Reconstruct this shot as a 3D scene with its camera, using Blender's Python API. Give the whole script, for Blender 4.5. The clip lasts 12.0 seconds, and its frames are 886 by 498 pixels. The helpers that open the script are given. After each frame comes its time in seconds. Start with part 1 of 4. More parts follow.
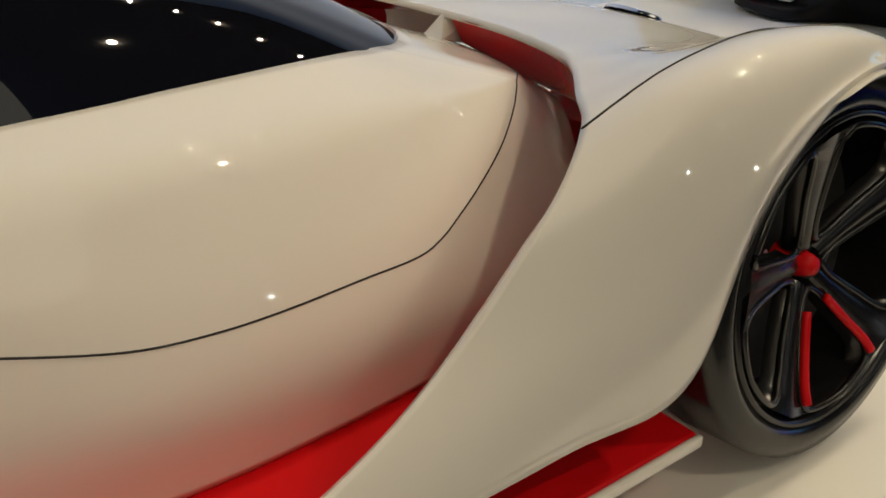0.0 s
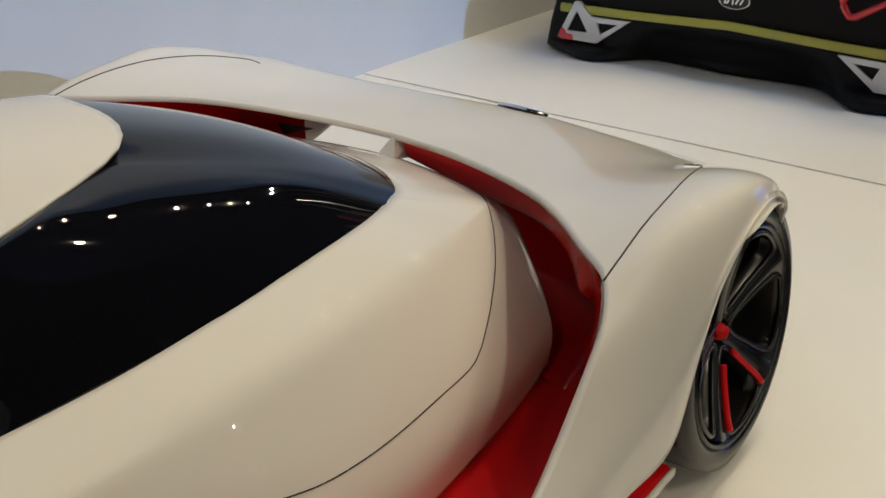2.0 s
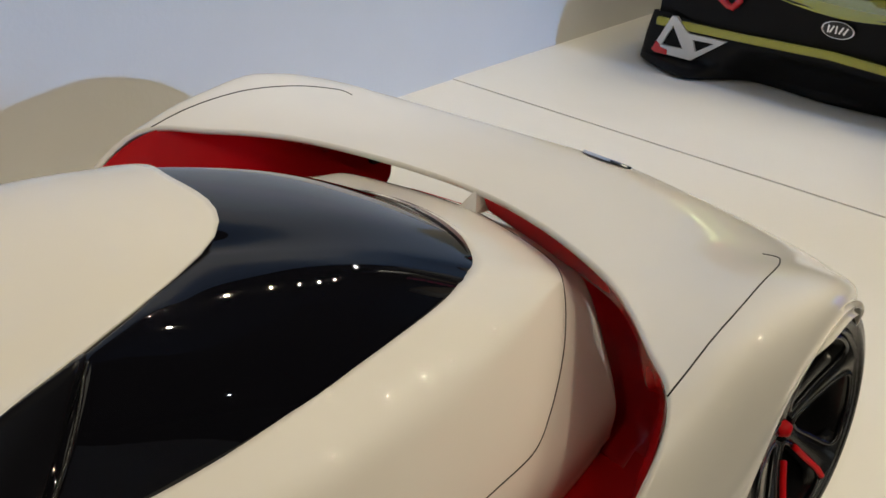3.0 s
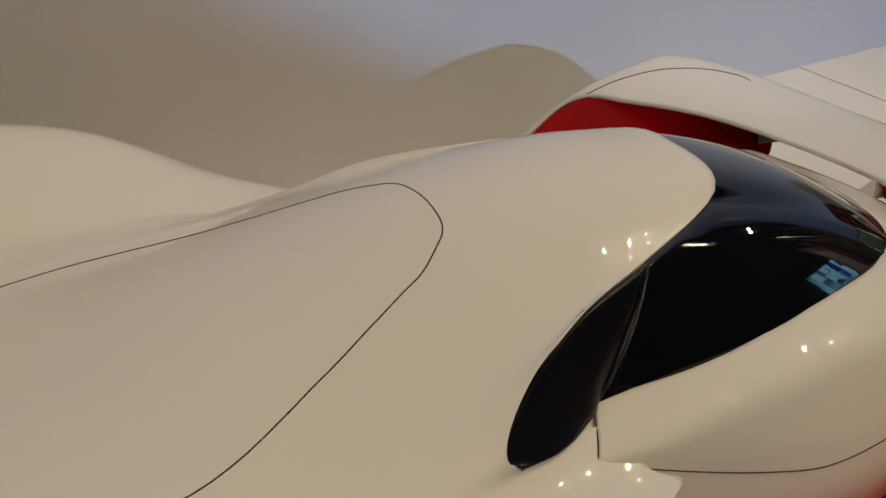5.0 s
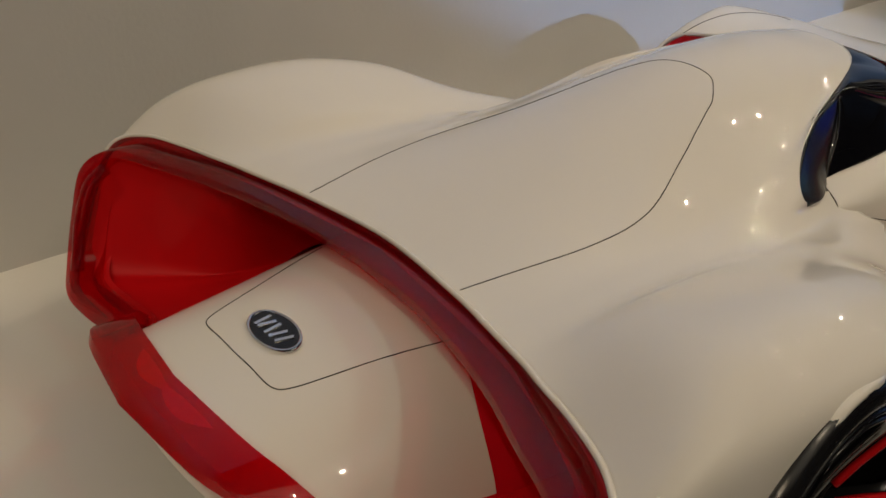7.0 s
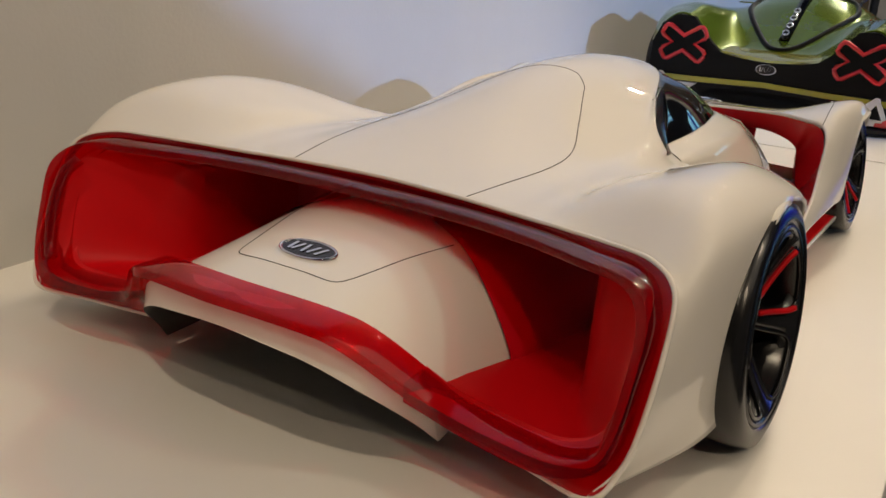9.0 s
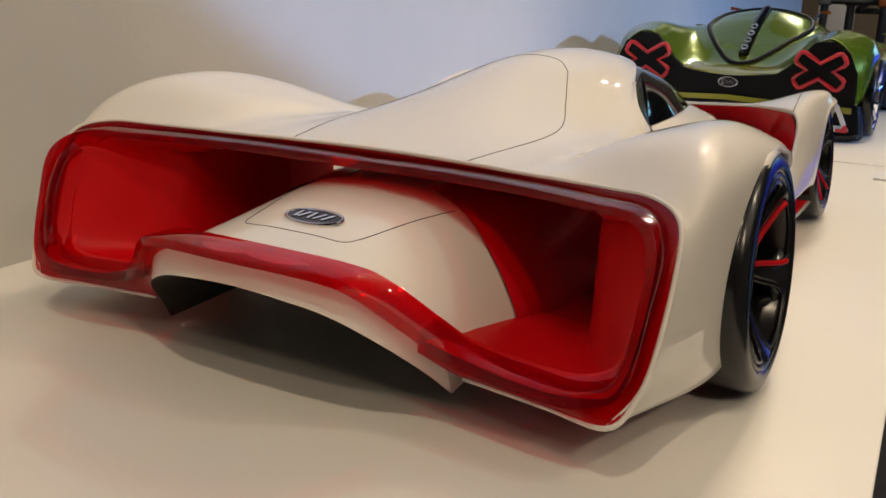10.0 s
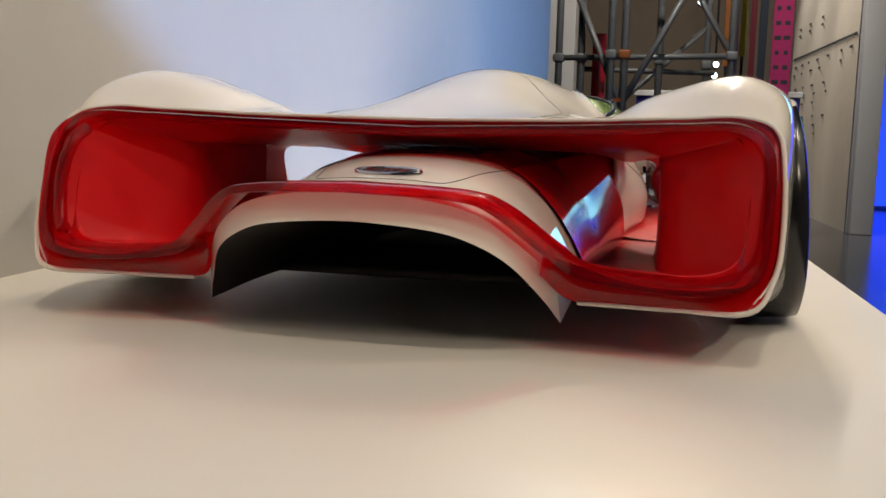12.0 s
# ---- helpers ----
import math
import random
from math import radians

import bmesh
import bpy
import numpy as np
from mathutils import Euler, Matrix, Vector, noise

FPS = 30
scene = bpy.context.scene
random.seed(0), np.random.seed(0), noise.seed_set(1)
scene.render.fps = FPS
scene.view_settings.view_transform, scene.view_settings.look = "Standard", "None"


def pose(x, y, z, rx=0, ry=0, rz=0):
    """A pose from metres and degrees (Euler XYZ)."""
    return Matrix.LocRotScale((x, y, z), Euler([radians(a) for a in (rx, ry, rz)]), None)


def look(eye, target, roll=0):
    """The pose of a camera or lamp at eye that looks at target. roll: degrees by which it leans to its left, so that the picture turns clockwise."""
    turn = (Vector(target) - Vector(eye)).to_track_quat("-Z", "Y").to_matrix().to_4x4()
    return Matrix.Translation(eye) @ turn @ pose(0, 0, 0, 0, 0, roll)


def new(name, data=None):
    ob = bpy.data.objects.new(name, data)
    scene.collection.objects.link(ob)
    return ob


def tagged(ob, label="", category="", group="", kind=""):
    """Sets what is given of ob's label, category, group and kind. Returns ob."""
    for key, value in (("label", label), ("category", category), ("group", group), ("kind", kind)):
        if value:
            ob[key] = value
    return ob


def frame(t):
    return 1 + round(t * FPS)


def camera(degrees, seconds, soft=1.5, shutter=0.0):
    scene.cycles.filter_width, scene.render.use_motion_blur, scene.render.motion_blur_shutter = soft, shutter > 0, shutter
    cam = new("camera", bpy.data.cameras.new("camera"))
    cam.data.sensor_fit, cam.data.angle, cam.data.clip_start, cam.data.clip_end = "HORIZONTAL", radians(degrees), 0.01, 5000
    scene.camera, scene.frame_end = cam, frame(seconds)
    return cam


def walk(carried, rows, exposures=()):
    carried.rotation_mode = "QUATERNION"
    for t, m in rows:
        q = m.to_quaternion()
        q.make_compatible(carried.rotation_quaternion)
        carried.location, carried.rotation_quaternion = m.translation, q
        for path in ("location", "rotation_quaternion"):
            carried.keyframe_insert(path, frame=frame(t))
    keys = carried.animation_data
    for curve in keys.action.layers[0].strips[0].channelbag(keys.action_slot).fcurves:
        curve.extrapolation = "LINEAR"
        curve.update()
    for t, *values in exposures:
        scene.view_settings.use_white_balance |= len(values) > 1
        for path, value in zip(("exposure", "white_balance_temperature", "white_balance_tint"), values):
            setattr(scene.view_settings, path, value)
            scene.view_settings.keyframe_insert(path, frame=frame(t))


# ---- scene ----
from mathutils.bvhtree import BVHTree

# ---- camera and its walk ----
cam = camera(51.1, 12.0, soft=1.6)
walk(cam, [
    (0, pose(0.3242, 0.4311, 0.1928, 64.42, -0.01, 52.55)),
    (0.5, pose(0.3225, 0.3979, 0.1965, 64.32, 0.79, 45.22)),
    (0.7, pose(0.3224, 0.3851, 0.1962, 64.40, -0.21, 43.34)),
    (1, pose(0.3221, 0.3744, 0.2001, 64.38, -0.09, 41.42)),
    (1.5, pose(0.3138, 0.3450, 0.2267, 65.01, -0.63, 38.70)),
    (2, pose(0.3060, 0.3283, 0.2751, 63.77, -0.34, 38.08)),
    (2.5, pose(0.2971, 0.3369, 0.3056, 62.33, -0.26, 40.20)),
    (2.7, pose(0.2969, 0.3391, 0.3134, 61.79, -1.07, 41.65)),
    (4.5, pose(0.2998, 0.2515, 0.3641, 59.44, -2.27, 57.68)),
    (5, pose(0.3062, 0.1921, 0.3653, 58.56, -1.46, 60.52)),
    (5.5, pose(0.3334, 0.1426, 0.3688, 57.94, -0.94, 62.72)),
    (6, pose(0.3545, 0.0752, 0.3659, 58.40, -1.76, 62.98)),
    (6.5, pose(0.3407, -0.0439, 0.3643, 59.44, -0.67, 59.73)),
    (7, pose(0.3565, -0.1222, 0.3556, 61.42, -0.56, 51.66)),
    (7.2, pose(0.3704, -0.1588, 0.3543, 61.87, -1.48, 49.61)),
    (8.8, pose(0.3463, -0.3319, 0.2901, 70.46, -2.71, 34.57)),
    (9, pose(0.3420, -0.3400, 0.2795, 70.91, -3.08, 33.21)),
    (9.5, pose(0.3329, -0.3592, 0.2554, 72.62, -1.87, 31.32)),
    (10, pose(0.3373, -0.3750, 0.2337, 73.97, -1.79, 30.42)),
    (10.5, pose(0.3551, -0.3959, 0.2134, 75.66, -1.07, 30.35)),
    (11, pose(0.3225, -0.4147, 0.2044, 77.15, -1.46, 29.08)),
    (11.2, pose(0.2850, -0.4343, 0.1938, 77.99, -1.40, 27.45)),
    (11.5, pose(0.2430, -0.4506, 0.1675, 79.27, -1.93, 24.10)),
    (12, pose(0.1655, -0.4768, 0.1197, 82.81, -1.43, 14.00)),
], exposures=[(0, -.15, 6350, 2), (1.0, -.22, 6200, 2), (1.5, -.26, 6100, 1), (2.5, -.19, 6050, 1), (4.5, -.36, 6550, 5), (5.0, -.67, 6550, 6), (5.5, -.72, 6550, 6), (6.5, -.73, 6450, 6), (7.0, -.61, 6450, 6), (9.0, -.09, 6480, 9), (10.5, .06, 6480, 9), (11.5, .16, 6350, 9), (12, .25, 6050, 8)])

# ---- world, lamps ----
world = bpy.data.worlds.new("hall_air")
scene.world = world
world.use_nodes = True
world.node_tree.nodes["Background"].inputs[0].default_value = (0.55, 0.6, 0.75, 1)
world.node_tree.nodes["Background"].inputs[1].default_value = 0.05


def lamp(name, kind, where, aim, power, colour, size=0.05, cone=60, blend=0.4):
    data = bpy.data.lights.new(name, kind)
    data.energy, data.color = power, colour
    if kind == "SPOT":
        data.spot_size, data.spot_blend, data.shadow_soft_size = radians(cone), blend, size
    elif kind == "AREA":
        data.shape, data.size = "DISK", size
    else:
        data.shadow_soft_size = size
    ob = new(name, data)
    ob.matrix_world = look(where, aim)
    return ob


WARM, COOL = (1.0, 0.79, 0.555), (0.30, 0.51, 1.0)
# warm ceiling spots over the platforms, the track of small spots ahead, and a blue stage light across the aisle
lamp("ceiling_spot", "SPOT", (1.30, 0.42, 1.60), (0.15, 0.45, 0.0), 22, WARM, 0.016, 40, 0.8)
lamp("ceiling_spot", "SPOT", (1.50, -1.05, 1.50), (0.02, 0.30, 0.06), 33, WARM, 0.014, 34, 0.8)
lamp("ceiling_spot", "SPOT", (0.36, -0.75, 1.75), (-0.12, -0.14, 0.0), 34, WARM, 0.012, 54, 1.0)
lamp("ceiling_spot", "SPOT", (0.50, -1.80, 1.85), (0.0, -0.02, 0.06), 16, WARM, 0.016, 20, 0.7)
lamp("ceiling_spot", "SPOT", (0.85, 1.75, 1.85), (0.0, 1.35, 0.0), 32, WARM, 0.016, 70, 0.6)
for i in range(7):
    lamp("track_spot", "SPOT", (-0.04 + 0.05 * i, 1.35 + 0.24 * i, 1.66), (0.1, 0.3, 0.1), (7, 24, 7, 22, 7, 16, 6)[i], WARM, 0.007, 64)
for i in range(2):
    lamp("track_spot", "SPOT", (-0.22 + 0.16 * i, 3.7, 1.95), (0.0, 0.4, 0.1), 14, (1.0, 0.92, 0.8), 0.012, 50)
# added wide soft fill from the aisle side, stands for no particular lamp
lamp("hall_fill", "AREA", (2.7, 0.3, 2.8), (0.2, 0.3, 0.0), 24, (1.0, 0.86, 0.68), 3.2)
# small lamps far across the aisle
for where in ((3.9, 2.75, 1.75), (4.6, 2.9, 1.05), (4.7, 2.6, 0.62), (4.9, 2.2, 0.12)):
    lamp("hall_spot", "SPOT", where, (0.15, 0.55, 0.1), 5, (0.95, 0.97, 1.0), 0.016, 30)
lamp("stage_light", "SPOT", (4.2, 1.5, 1.15), (-0.39, 2.2, 3.3), 490, COOL, 0.03, 86.0, 0.03)
lamp("stage_light", "SPOT", (2.6, 1.2, 1.0), (-.46, 3.5, .35), 60, (0.42, 0.62, 1.0), 0.06, 62, 1.0)
for k in range(3):
    lamp("hall_fill", "SPOT", (0.9 + 0.12 * k, 11.6 - 1.15 * k, 3.1), (1.72 + 0.06 * k, 11.6 - 1.15 * k, 0.7), 90, (1.0, 0.93, 0.84), 0.05, 70, 0.8)
lamp("hall_fill", "SPOT", (0.25, 4.4, 3.1), (0.25, 6.4, 1.2), 130, (1.0, 0.9, 0.78), 0.05, 70, 0.8)
lamp("hall_fill", "SPOT", (0.3, 6.9, 3.2), (0.0, 10.0, 0.2), 260, (1.0, 0.86, 0.7), 0.05, 120, 0.6)

# ---- materials ----


def mat(name, colour, rough=0.5, metal=0.0, coat=0.0, vary=0.05, grain=60.0, bump=0.0, bump_size=200.0, glass=0.0, emit=None, power=0.0):
    m = bpy.data.materials.new(name)
    m.use_nodes = True
    nt = m.node_tree
    b = nt.nodes["Principled BSDF"]
    b.inputs["Roughness"].default_value, b.inputs["Metallic"].default_value = rough, metal
    b.inputs["Coat Weight"].default_value, b.inputs["Coat Roughness"].default_value = coat, 0.006
    b.inputs["Transmission Weight"].default_value = glass
    co = nt.nodes.new("ShaderNodeTexCoord")
    n1, n2, add = nt.nodes.new("ShaderNodeTexNoise"), nt.nodes.new("ShaderNodeTexNoise"), nt.nodes.new("ShaderNodeMath")
    n1.inputs["Scale"].default_value, n2.inputs["Scale"].default_value = grain, grain / 12
    n1.inputs["Detail"].default_value = 4
    for n in (n1, n2):
        nt.links.new(co.outputs["Object"], n.inputs["Vector"])
    nt.links.new(n1.outputs[0], add.inputs[0])
    nt.links.new(n2.outputs[0], add.inputs[1])
    ramp = nt.nodes.new("ShaderNodeMapRange")
    ramp.inputs[1].default_value, ramp.inputs[2].default_value = 0.6, 1.4
    ramp.inputs[3].default_value, ramp.inputs[4].default_value = 1 - vary, 1 + vary
    nt.links.new(add.outputs[0], ramp.inputs[0])
    mul = nt.nodes.new("ShaderNodeVectorMath")
    mul.operation = "SCALE"
    mul.inputs[0].default_value = colour
    nt.links.new(ramp.outputs[0], mul.inputs["Scale"])
    nt.links.new(mul.outputs[0], b.inputs["Base Color"])
    if bump:
        n3, bp = nt.nodes.new("ShaderNodeTexNoise"), nt.nodes.new("ShaderNodeBump")
        n3.inputs["Scale"].default_value, n3.inputs["Detail"].default_value = bump_size, 3
        nt.links.new(co.outputs["Object"], n3.inputs["Vector"])
        bp.inputs["Strength"].default_value, bp.inputs["Distance"].default_value = bump, 0.001
        nt.links.new(n3.outputs[0], bp.inputs["Height"])
        nt.links.new(bp.outputs[0], b.inputs["Normal"])
    if emit:
        b.inputs["Emission Color"].default_value, b.inputs["Emission Strength"].default_value = (*emit, 1), power
    return m


PAINT = mat("white_paint", (0.71, 0.68, 0.625), 0.62, coat=1.0, vary=0.015, grain=8)
RED = mat("red_lacquer", (0.54, 0.002, 0.006), 0.45, coat=0.12, vary=0.05, grain=20)
RED.node_tree.nodes["Principled BSDF"].inputs["Specular IOR Level"].default_value = 0.15
ACRYLIC = mat("red_acrylic", (0.36, 0.001, 0.022), 0.25, coat=0.0, vary=0.05, grain=20)


def see_through(m, tint, body):
    """Lets tinted light straight through a material; body: the share of its own surface."""
    nt = m.node_tree
    tr, mx = nt.nodes.new("ShaderNodeBsdfTransparent"), nt.nodes.new("ShaderNodeMixShader")
    tr.inputs[0].default_value, mx.inputs[0].default_value = (*tint, 1), body
    tl, half = nt.nodes.new("ShaderNodeBsdfTranslucent"), nt.nodes.new("ShaderNodeMixShader")
    tl.inputs[0].default_value, half.inputs[0].default_value = (*tint, 1), 0.72
    nt.links.new(tl.outputs[0], half.inputs[1])
    nt.links.new(nt.nodes["Principled BSDF"].outputs[0], half.inputs[2])
    nt.links.new(tr.outputs[0], mx.inputs[1])
    nt.links.new(half.outputs[0], mx.inputs[2])
    lw, gl, top = nt.nodes.new("ShaderNodeLayerWeight"), nt.nodes.new("ShaderNodeBsdfGlossy"), nt.nodes.new("ShaderNodeMixShader")
    pw, ml = nt.nodes.new("ShaderNodeMath"), nt.nodes.new("ShaderNodeMath")
    pw.operation, ml.operation = "POWER", "MULTIPLY_ADD"
    pw.inputs[1].default_value, ml.inputs[1].default_value, ml.inputs[2].default_value = 4.5, 0.8, 0.035
    lw.inputs[0].default_value, gl.inputs["Roughness"].default_value = 0.5, 0.03
    nt.links.new(lw.outputs["Facing"], pw.inputs[0])
    nt.links.new(pw.outputs[0], ml.inputs[0])
    nt.links.new(ml.outputs[0], top.inputs[0])
    nt.links.new(mx.outputs[0], top.inputs[1])
    nt.links.new(gl.outputs[0], top.inputs[2])
    nt.links.new(top.outputs[0], nt.nodes["Material Output"].inputs[0])


see_through(ACRYLIC, (0.86, 0.008, 0.028), 0.13)
FRAME = mat("red_frame_acrylic", (0.50, 0.002, 0.010), 0.25, coat=0.0, vary=0.05, grain=20)
see_through(FRAME, (0.86, 0.012, 0.03), 0.24)
GLASS = mat("tinted_glass", (0.004, 0.004, 0.006), 0.02, vary=0.1)
QUARTER = mat("black_trim_gloss", (0.006, 0.006, 0.008), 0.22, vary=0.1)
QUARTER.node_tree.nodes["Principled BSDF"].inputs["Specular IOR Level"].default_value = 0.12
BLACK = mat("satin_black", (0.007, 0.007, 0.008), 0.25, vary=0.2, grain=90)
UNDER = mat("underbody_black", (0.032, 0.029, 0.026), 0.6, vary=0.3, grain=40)
LINING = mat("red_satin", (0.44, 0.003, 0.008), 0.16, vary=0.05, grain=20)
LINING.node_tree.nodes["Principled BSDF"].inputs["Specular IOR Level"].default_value = 0.25
BACKING = mat("red_backing", (0.64, 0.003, 0.008), 0.6, vary=0.05, grain=20)
DUCT = mat("red_gloss", (0.58, 0.004, 0.014), 0.09, vary=0.05, grain=20)
SLOT = mat("slot_dark_red", (0.07, 0.008, 0.006), 0.4, coat=0.4, vary=0.1)
GAP = mat("panel_gap_dark", (0.01, 0.009, 0.008), 0.8)
TYRE = mat("tyre_rubber", (0.007, 0.007, 0.008), 0.24, vary=0.15, grain=120, bump=0.1)
CHROME = mat("chrome", (0.8, 0.8, 0.82), 0.08, metal=1.0, vary=0.03)
WALL = mat("wall_paint", (0.55, 0.545, 0.53), 0.75, vary=0.03, grain=14, bump=0.16, bump_size=220)
PLINTH = mat("plinth_white", (0.74, 0.72, 0.68), 0.42, vary=0.03, grain=9, bump=0.03, bump_size=60)
FLOOR = mat("hall_floor", (0.09, 0.09, 0.10), 0.18, vary=0.2, grain=5)
DARK = mat("hall_dark", (0.02, 0.02, 0.022), 0.8, vary=0.3)
GREEN = mat("green_metallic", (0.15, 0.225, 0.014), 0.2, metal=0.45, coat=1.0, vary=0.1, grain=300)

# ---- mesh helpers ----


def curve_through(points, n):
    """n points of a smooth curve through the given ones."""
    k = np.array(points, float)
    e = np.vstack([2 * k[0] - k[1], k, 2 * k[-1] - k[-2]])
    s = np.linspace(0, len(k) - 1, n)
    i = np.minimum(s.astype(int), len(k) - 2)
    u = (s - i)[:, None]
    a, b, c, d = e[i], e[i + 1], e[i + 2], e[i + 3]
    return 0.5 * (2 * b + (c - a) * u + (2 * a - 5 * b + 4 * c - d) * u**2 + (3 * b - a - 3 * c + d) * u**3)


def flip(points):
    return [(-x, y, z) for x, y, z in points]


def both(points):
    """A curve that starts on the centre line, with its mirrored half before it."""
    return flip(points[:0:-1]) + list(points)


def link_mesh(name, bm, material, smooth=True):
    bm.normal_update()
    me = bpy.data.meshes.new(name)
    bm.to_mesh(me)
    bm.free()
    if smooth:
        me.shade_smooth()
    for m in material if isinstance(material, (list, tuple)) else (material,):
        me.materials.append(m)
    return new(name, me)


def part(name, bm, material, parent=None, label="", smooth=True):
    ob = link_mesh(name, bm, material, smooth)
    if parent:
        ob.parent = parent
    return tagged(ob, label)


def thing(name, label, category, group="", at=(0, 0, 0)):
    ob = new(name)
    ob.location = at
    return tagged(ob, label, category, group)


def grid(rows, closed_u=False, closed_v=False):
    bm = bmesh.new()
    vs = [[bm.verts.new(p) for p in r] for r in rows]
    nr, nc = len(vs), len(vs[0])
    for i in range(nr if closed_v else nr - 1):
        for j in range(nc if closed_u else nc - 1):
            bm.faces.new((vs[i][j], vs[i][(j + 1) % nc], vs[(i + 1) % nr][(j + 1) % nc], vs[(i + 1) % nr][j]))
    return bm


def relax(g, rounds, keep=0):
    """Evens out ripples of a grid of points; its edges stay, and the rows near the first one; keep: the columns at the sides that stay too."""
    hold = np.clip((np.arange(len(g)) - 3) / 16, 0, 1)[:, None, None]
    if keep:
        n = g.shape[1]
        side = np.minimum(np.arange(n), n - 1 - np.arange(n))
        hold = hold * np.clip(side / keep - 0.4, 0, 1)[None, :, None]
    for k in range(2 * rounds):
        m = g.copy()
        m[1:-1, 1:-1] = (g[:-2, 1:-1] + g[2:, 1:-1] + g[1:-1, :-2] + g[1:-1, 2:]) / 4
        g = g + hold * (m - g) * (0.6 if k % 2 == 0 else -0.58)
    return g


def skin(rails, along=60, across=60, mirror=False, rounds=0, lip=0.0, keep=0):
    """A smooth surface through rails; with mirror, the first rail lies on the centre line; lip: how far its side edges turn inward."""
    if mirror:
        rails = [flip(r) for r in rails[:0:-1]] + list(rails)
    g = np.array([curve_through(r, along) for r in rails])
    g = relax(np.array([curve_through(g[:, i], across) for i in range(along)]), rounds, keep)
    if lip:
        fade = np.clip((along - 1 - np.arange(along)) / 8, 0.05, 1)
        for d, up in ((0.0007, 0.0002), (0.002, 0.0005), (lip, 0.0005)):
            step = np.stack([-d * fade, 0 * fade, up * fade], 1)
            if d == 0.0007:
                first, last = g[:, 0], g[:, -1]
            g = np.concatenate([(first + step * (-1, 1, 1))[:, None], g, (last + step)[:, None]], 1)
    return grid(g)


def outward(bm, core):
    """Turns the faces away from a point inside."""
    bm.normal_update()
    if sum(f.normal.dot(f.calc_center_median() - Vector(core)) for f in bm.faces) < 0:
        bmesh.ops.reverse_faces(bm, faces=bm.faces[:])
    return bm


def thicken(ob, t, offset=-1.0):
    m = ob.modifiers.new("thickness", "SOLIDIFY")
    m.thickness, m.offset, m.use_quality_normals = t, offset, True
    return ob


def tube(points, r, sides=8, closed=False):
    pts = [Vector(p) for p in points]
    n, rows = len(pts), []
    up = Vector((0.13, 0.2, 0.97))
    for i, p in enumerate(pts):
        a = pts[(i - 1) % n] if closed or i else p
        b = pts[(i + 1) % n] if closed or i < n - 1 else p
        d = (b - a).normalized()
        u = d.cross(up).normalized()
        w = d.cross(u)
        rows.append([p + r * (math.cos(2 * math.pi * k / sides) * u + math.sin(2 * math.pi * k / sides) * w) for k in range(sides)])
    bm = grid(rows, closed_u=True, closed_v=closed)
    if not closed:
        bm.verts.ensure_lookup_table()
        bm.faces.new(bm.verts[:sides])
        bm.faces.new(bm.verts[-sides:])
    bmesh.ops.recalc_face_normals(bm, faces=bm.faces[:])
    return bm


def box(size, at=(0, 0, 0), bevel=0.0, turn=None):
    bm = bmesh.new()
    bmesh.ops.create_cube(bm, size=1.0)
    m = Matrix.Translation(at) @ (turn or Matrix()) @ Matrix.Diagonal((*size, 1))
    bmesh.ops.transform(bm, matrix=m, verts=bm.verts)
    if bevel:
        bmesh.ops.bevel(bm, geom=bm.edges[:], offset=bevel, segments=2, affect="EDGES", profile=0.6)
    return bm


def lathe(profile, steps=48):
    """A ring round the x axis from (x, radius) pairs."""
    return grid([[(x, r * math.cos(a), r * math.sin(a)) for x, r in profile] for a in np.linspace(0, 2 * math.pi, steps, endpoint=False)], closed_v=True)


def prism(outline, depth, bevel=0.0):
    """An outline in x and z, made solid along y."""
    bm = bmesh.new()
    f = bm.faces.new([bm.verts.new((x, 0, z)) for x, z in outline])
    r = bmesh.ops.extrude_face_region(bm, geom=[f])
    bmesh.ops.translate(bm, verts=[v for v in r["geom"] if isinstance(v, bmesh.types.BMVert)], vec=(0, depth, 0))
    bmesh.ops.recalc_face_normals(bm, faces=bm.faces[:])
    if bevel:
        bmesh.ops.bevel(bm, geom=bm.edges[:], offset=bevel, segments=2, affect="EDGES")
    return bm


def onto(points, obs, lift=0.0):
    """Points laid onto the nearest outer surface of the objects."""
    trees = [BVHTree.FromPolygons([v.co for v in o.data.vertices], [p.vertices[:] for p in o.data.polygons]) for o in obs]
    out = []
    for p in points:
        q, nrm = min((t.find_nearest(Vector(p))[:2] for t in trees), key=lambda a: (a[0] - Vector(p)).length)
        out.append(q + lift * nrm)
    return out


# ---- the hall ----
floor = tagged(link_mesh("floor", box((16, 20, 0.1), (2, 5, -0.80)), FLOOR, False), "dark glossy hall floor", "floor", kind="structure")
wall = link_mesh("wall_west", box((0.12, 7.3, 3.2), (-0.06, 0.85, 0.85)), WALL, False)
wall.matrix_world = pose(-0.328, 0, 0, 0, 0, 2.3)
tagged(wall, "white painted exhibition wall with fine roller texture", "wall", kind="structure")
plinth = link_mesh("platform", box((0.652, 2.2, 0.745), (0.326, -0.046, -0.3725), 0.0008), PLINTH, False)
plinth.matrix_world = pose(-0.328, 0, 0, 0, 0, 2.3)
tagged(plinth, "glossy white display platform under the white model car", "platform", kind="structure")
plinth2 = link_mesh("platform_far", box((0.652, 1.6, 0.7462), (0.326, 1.8541, -0.3719), 0.0008), PLINTH, False)
plinth2.matrix_world = pose(-0.328, 0, 0, 0, 0, 2.3)
tagged(plinth2, "glossy white display platform under the green model car", "platform", kind="structure")

# ---- white model car ----
car = thing("model_car", "white scale model of a low concept car with red ducts", "model car", at=(0, 0, 0))


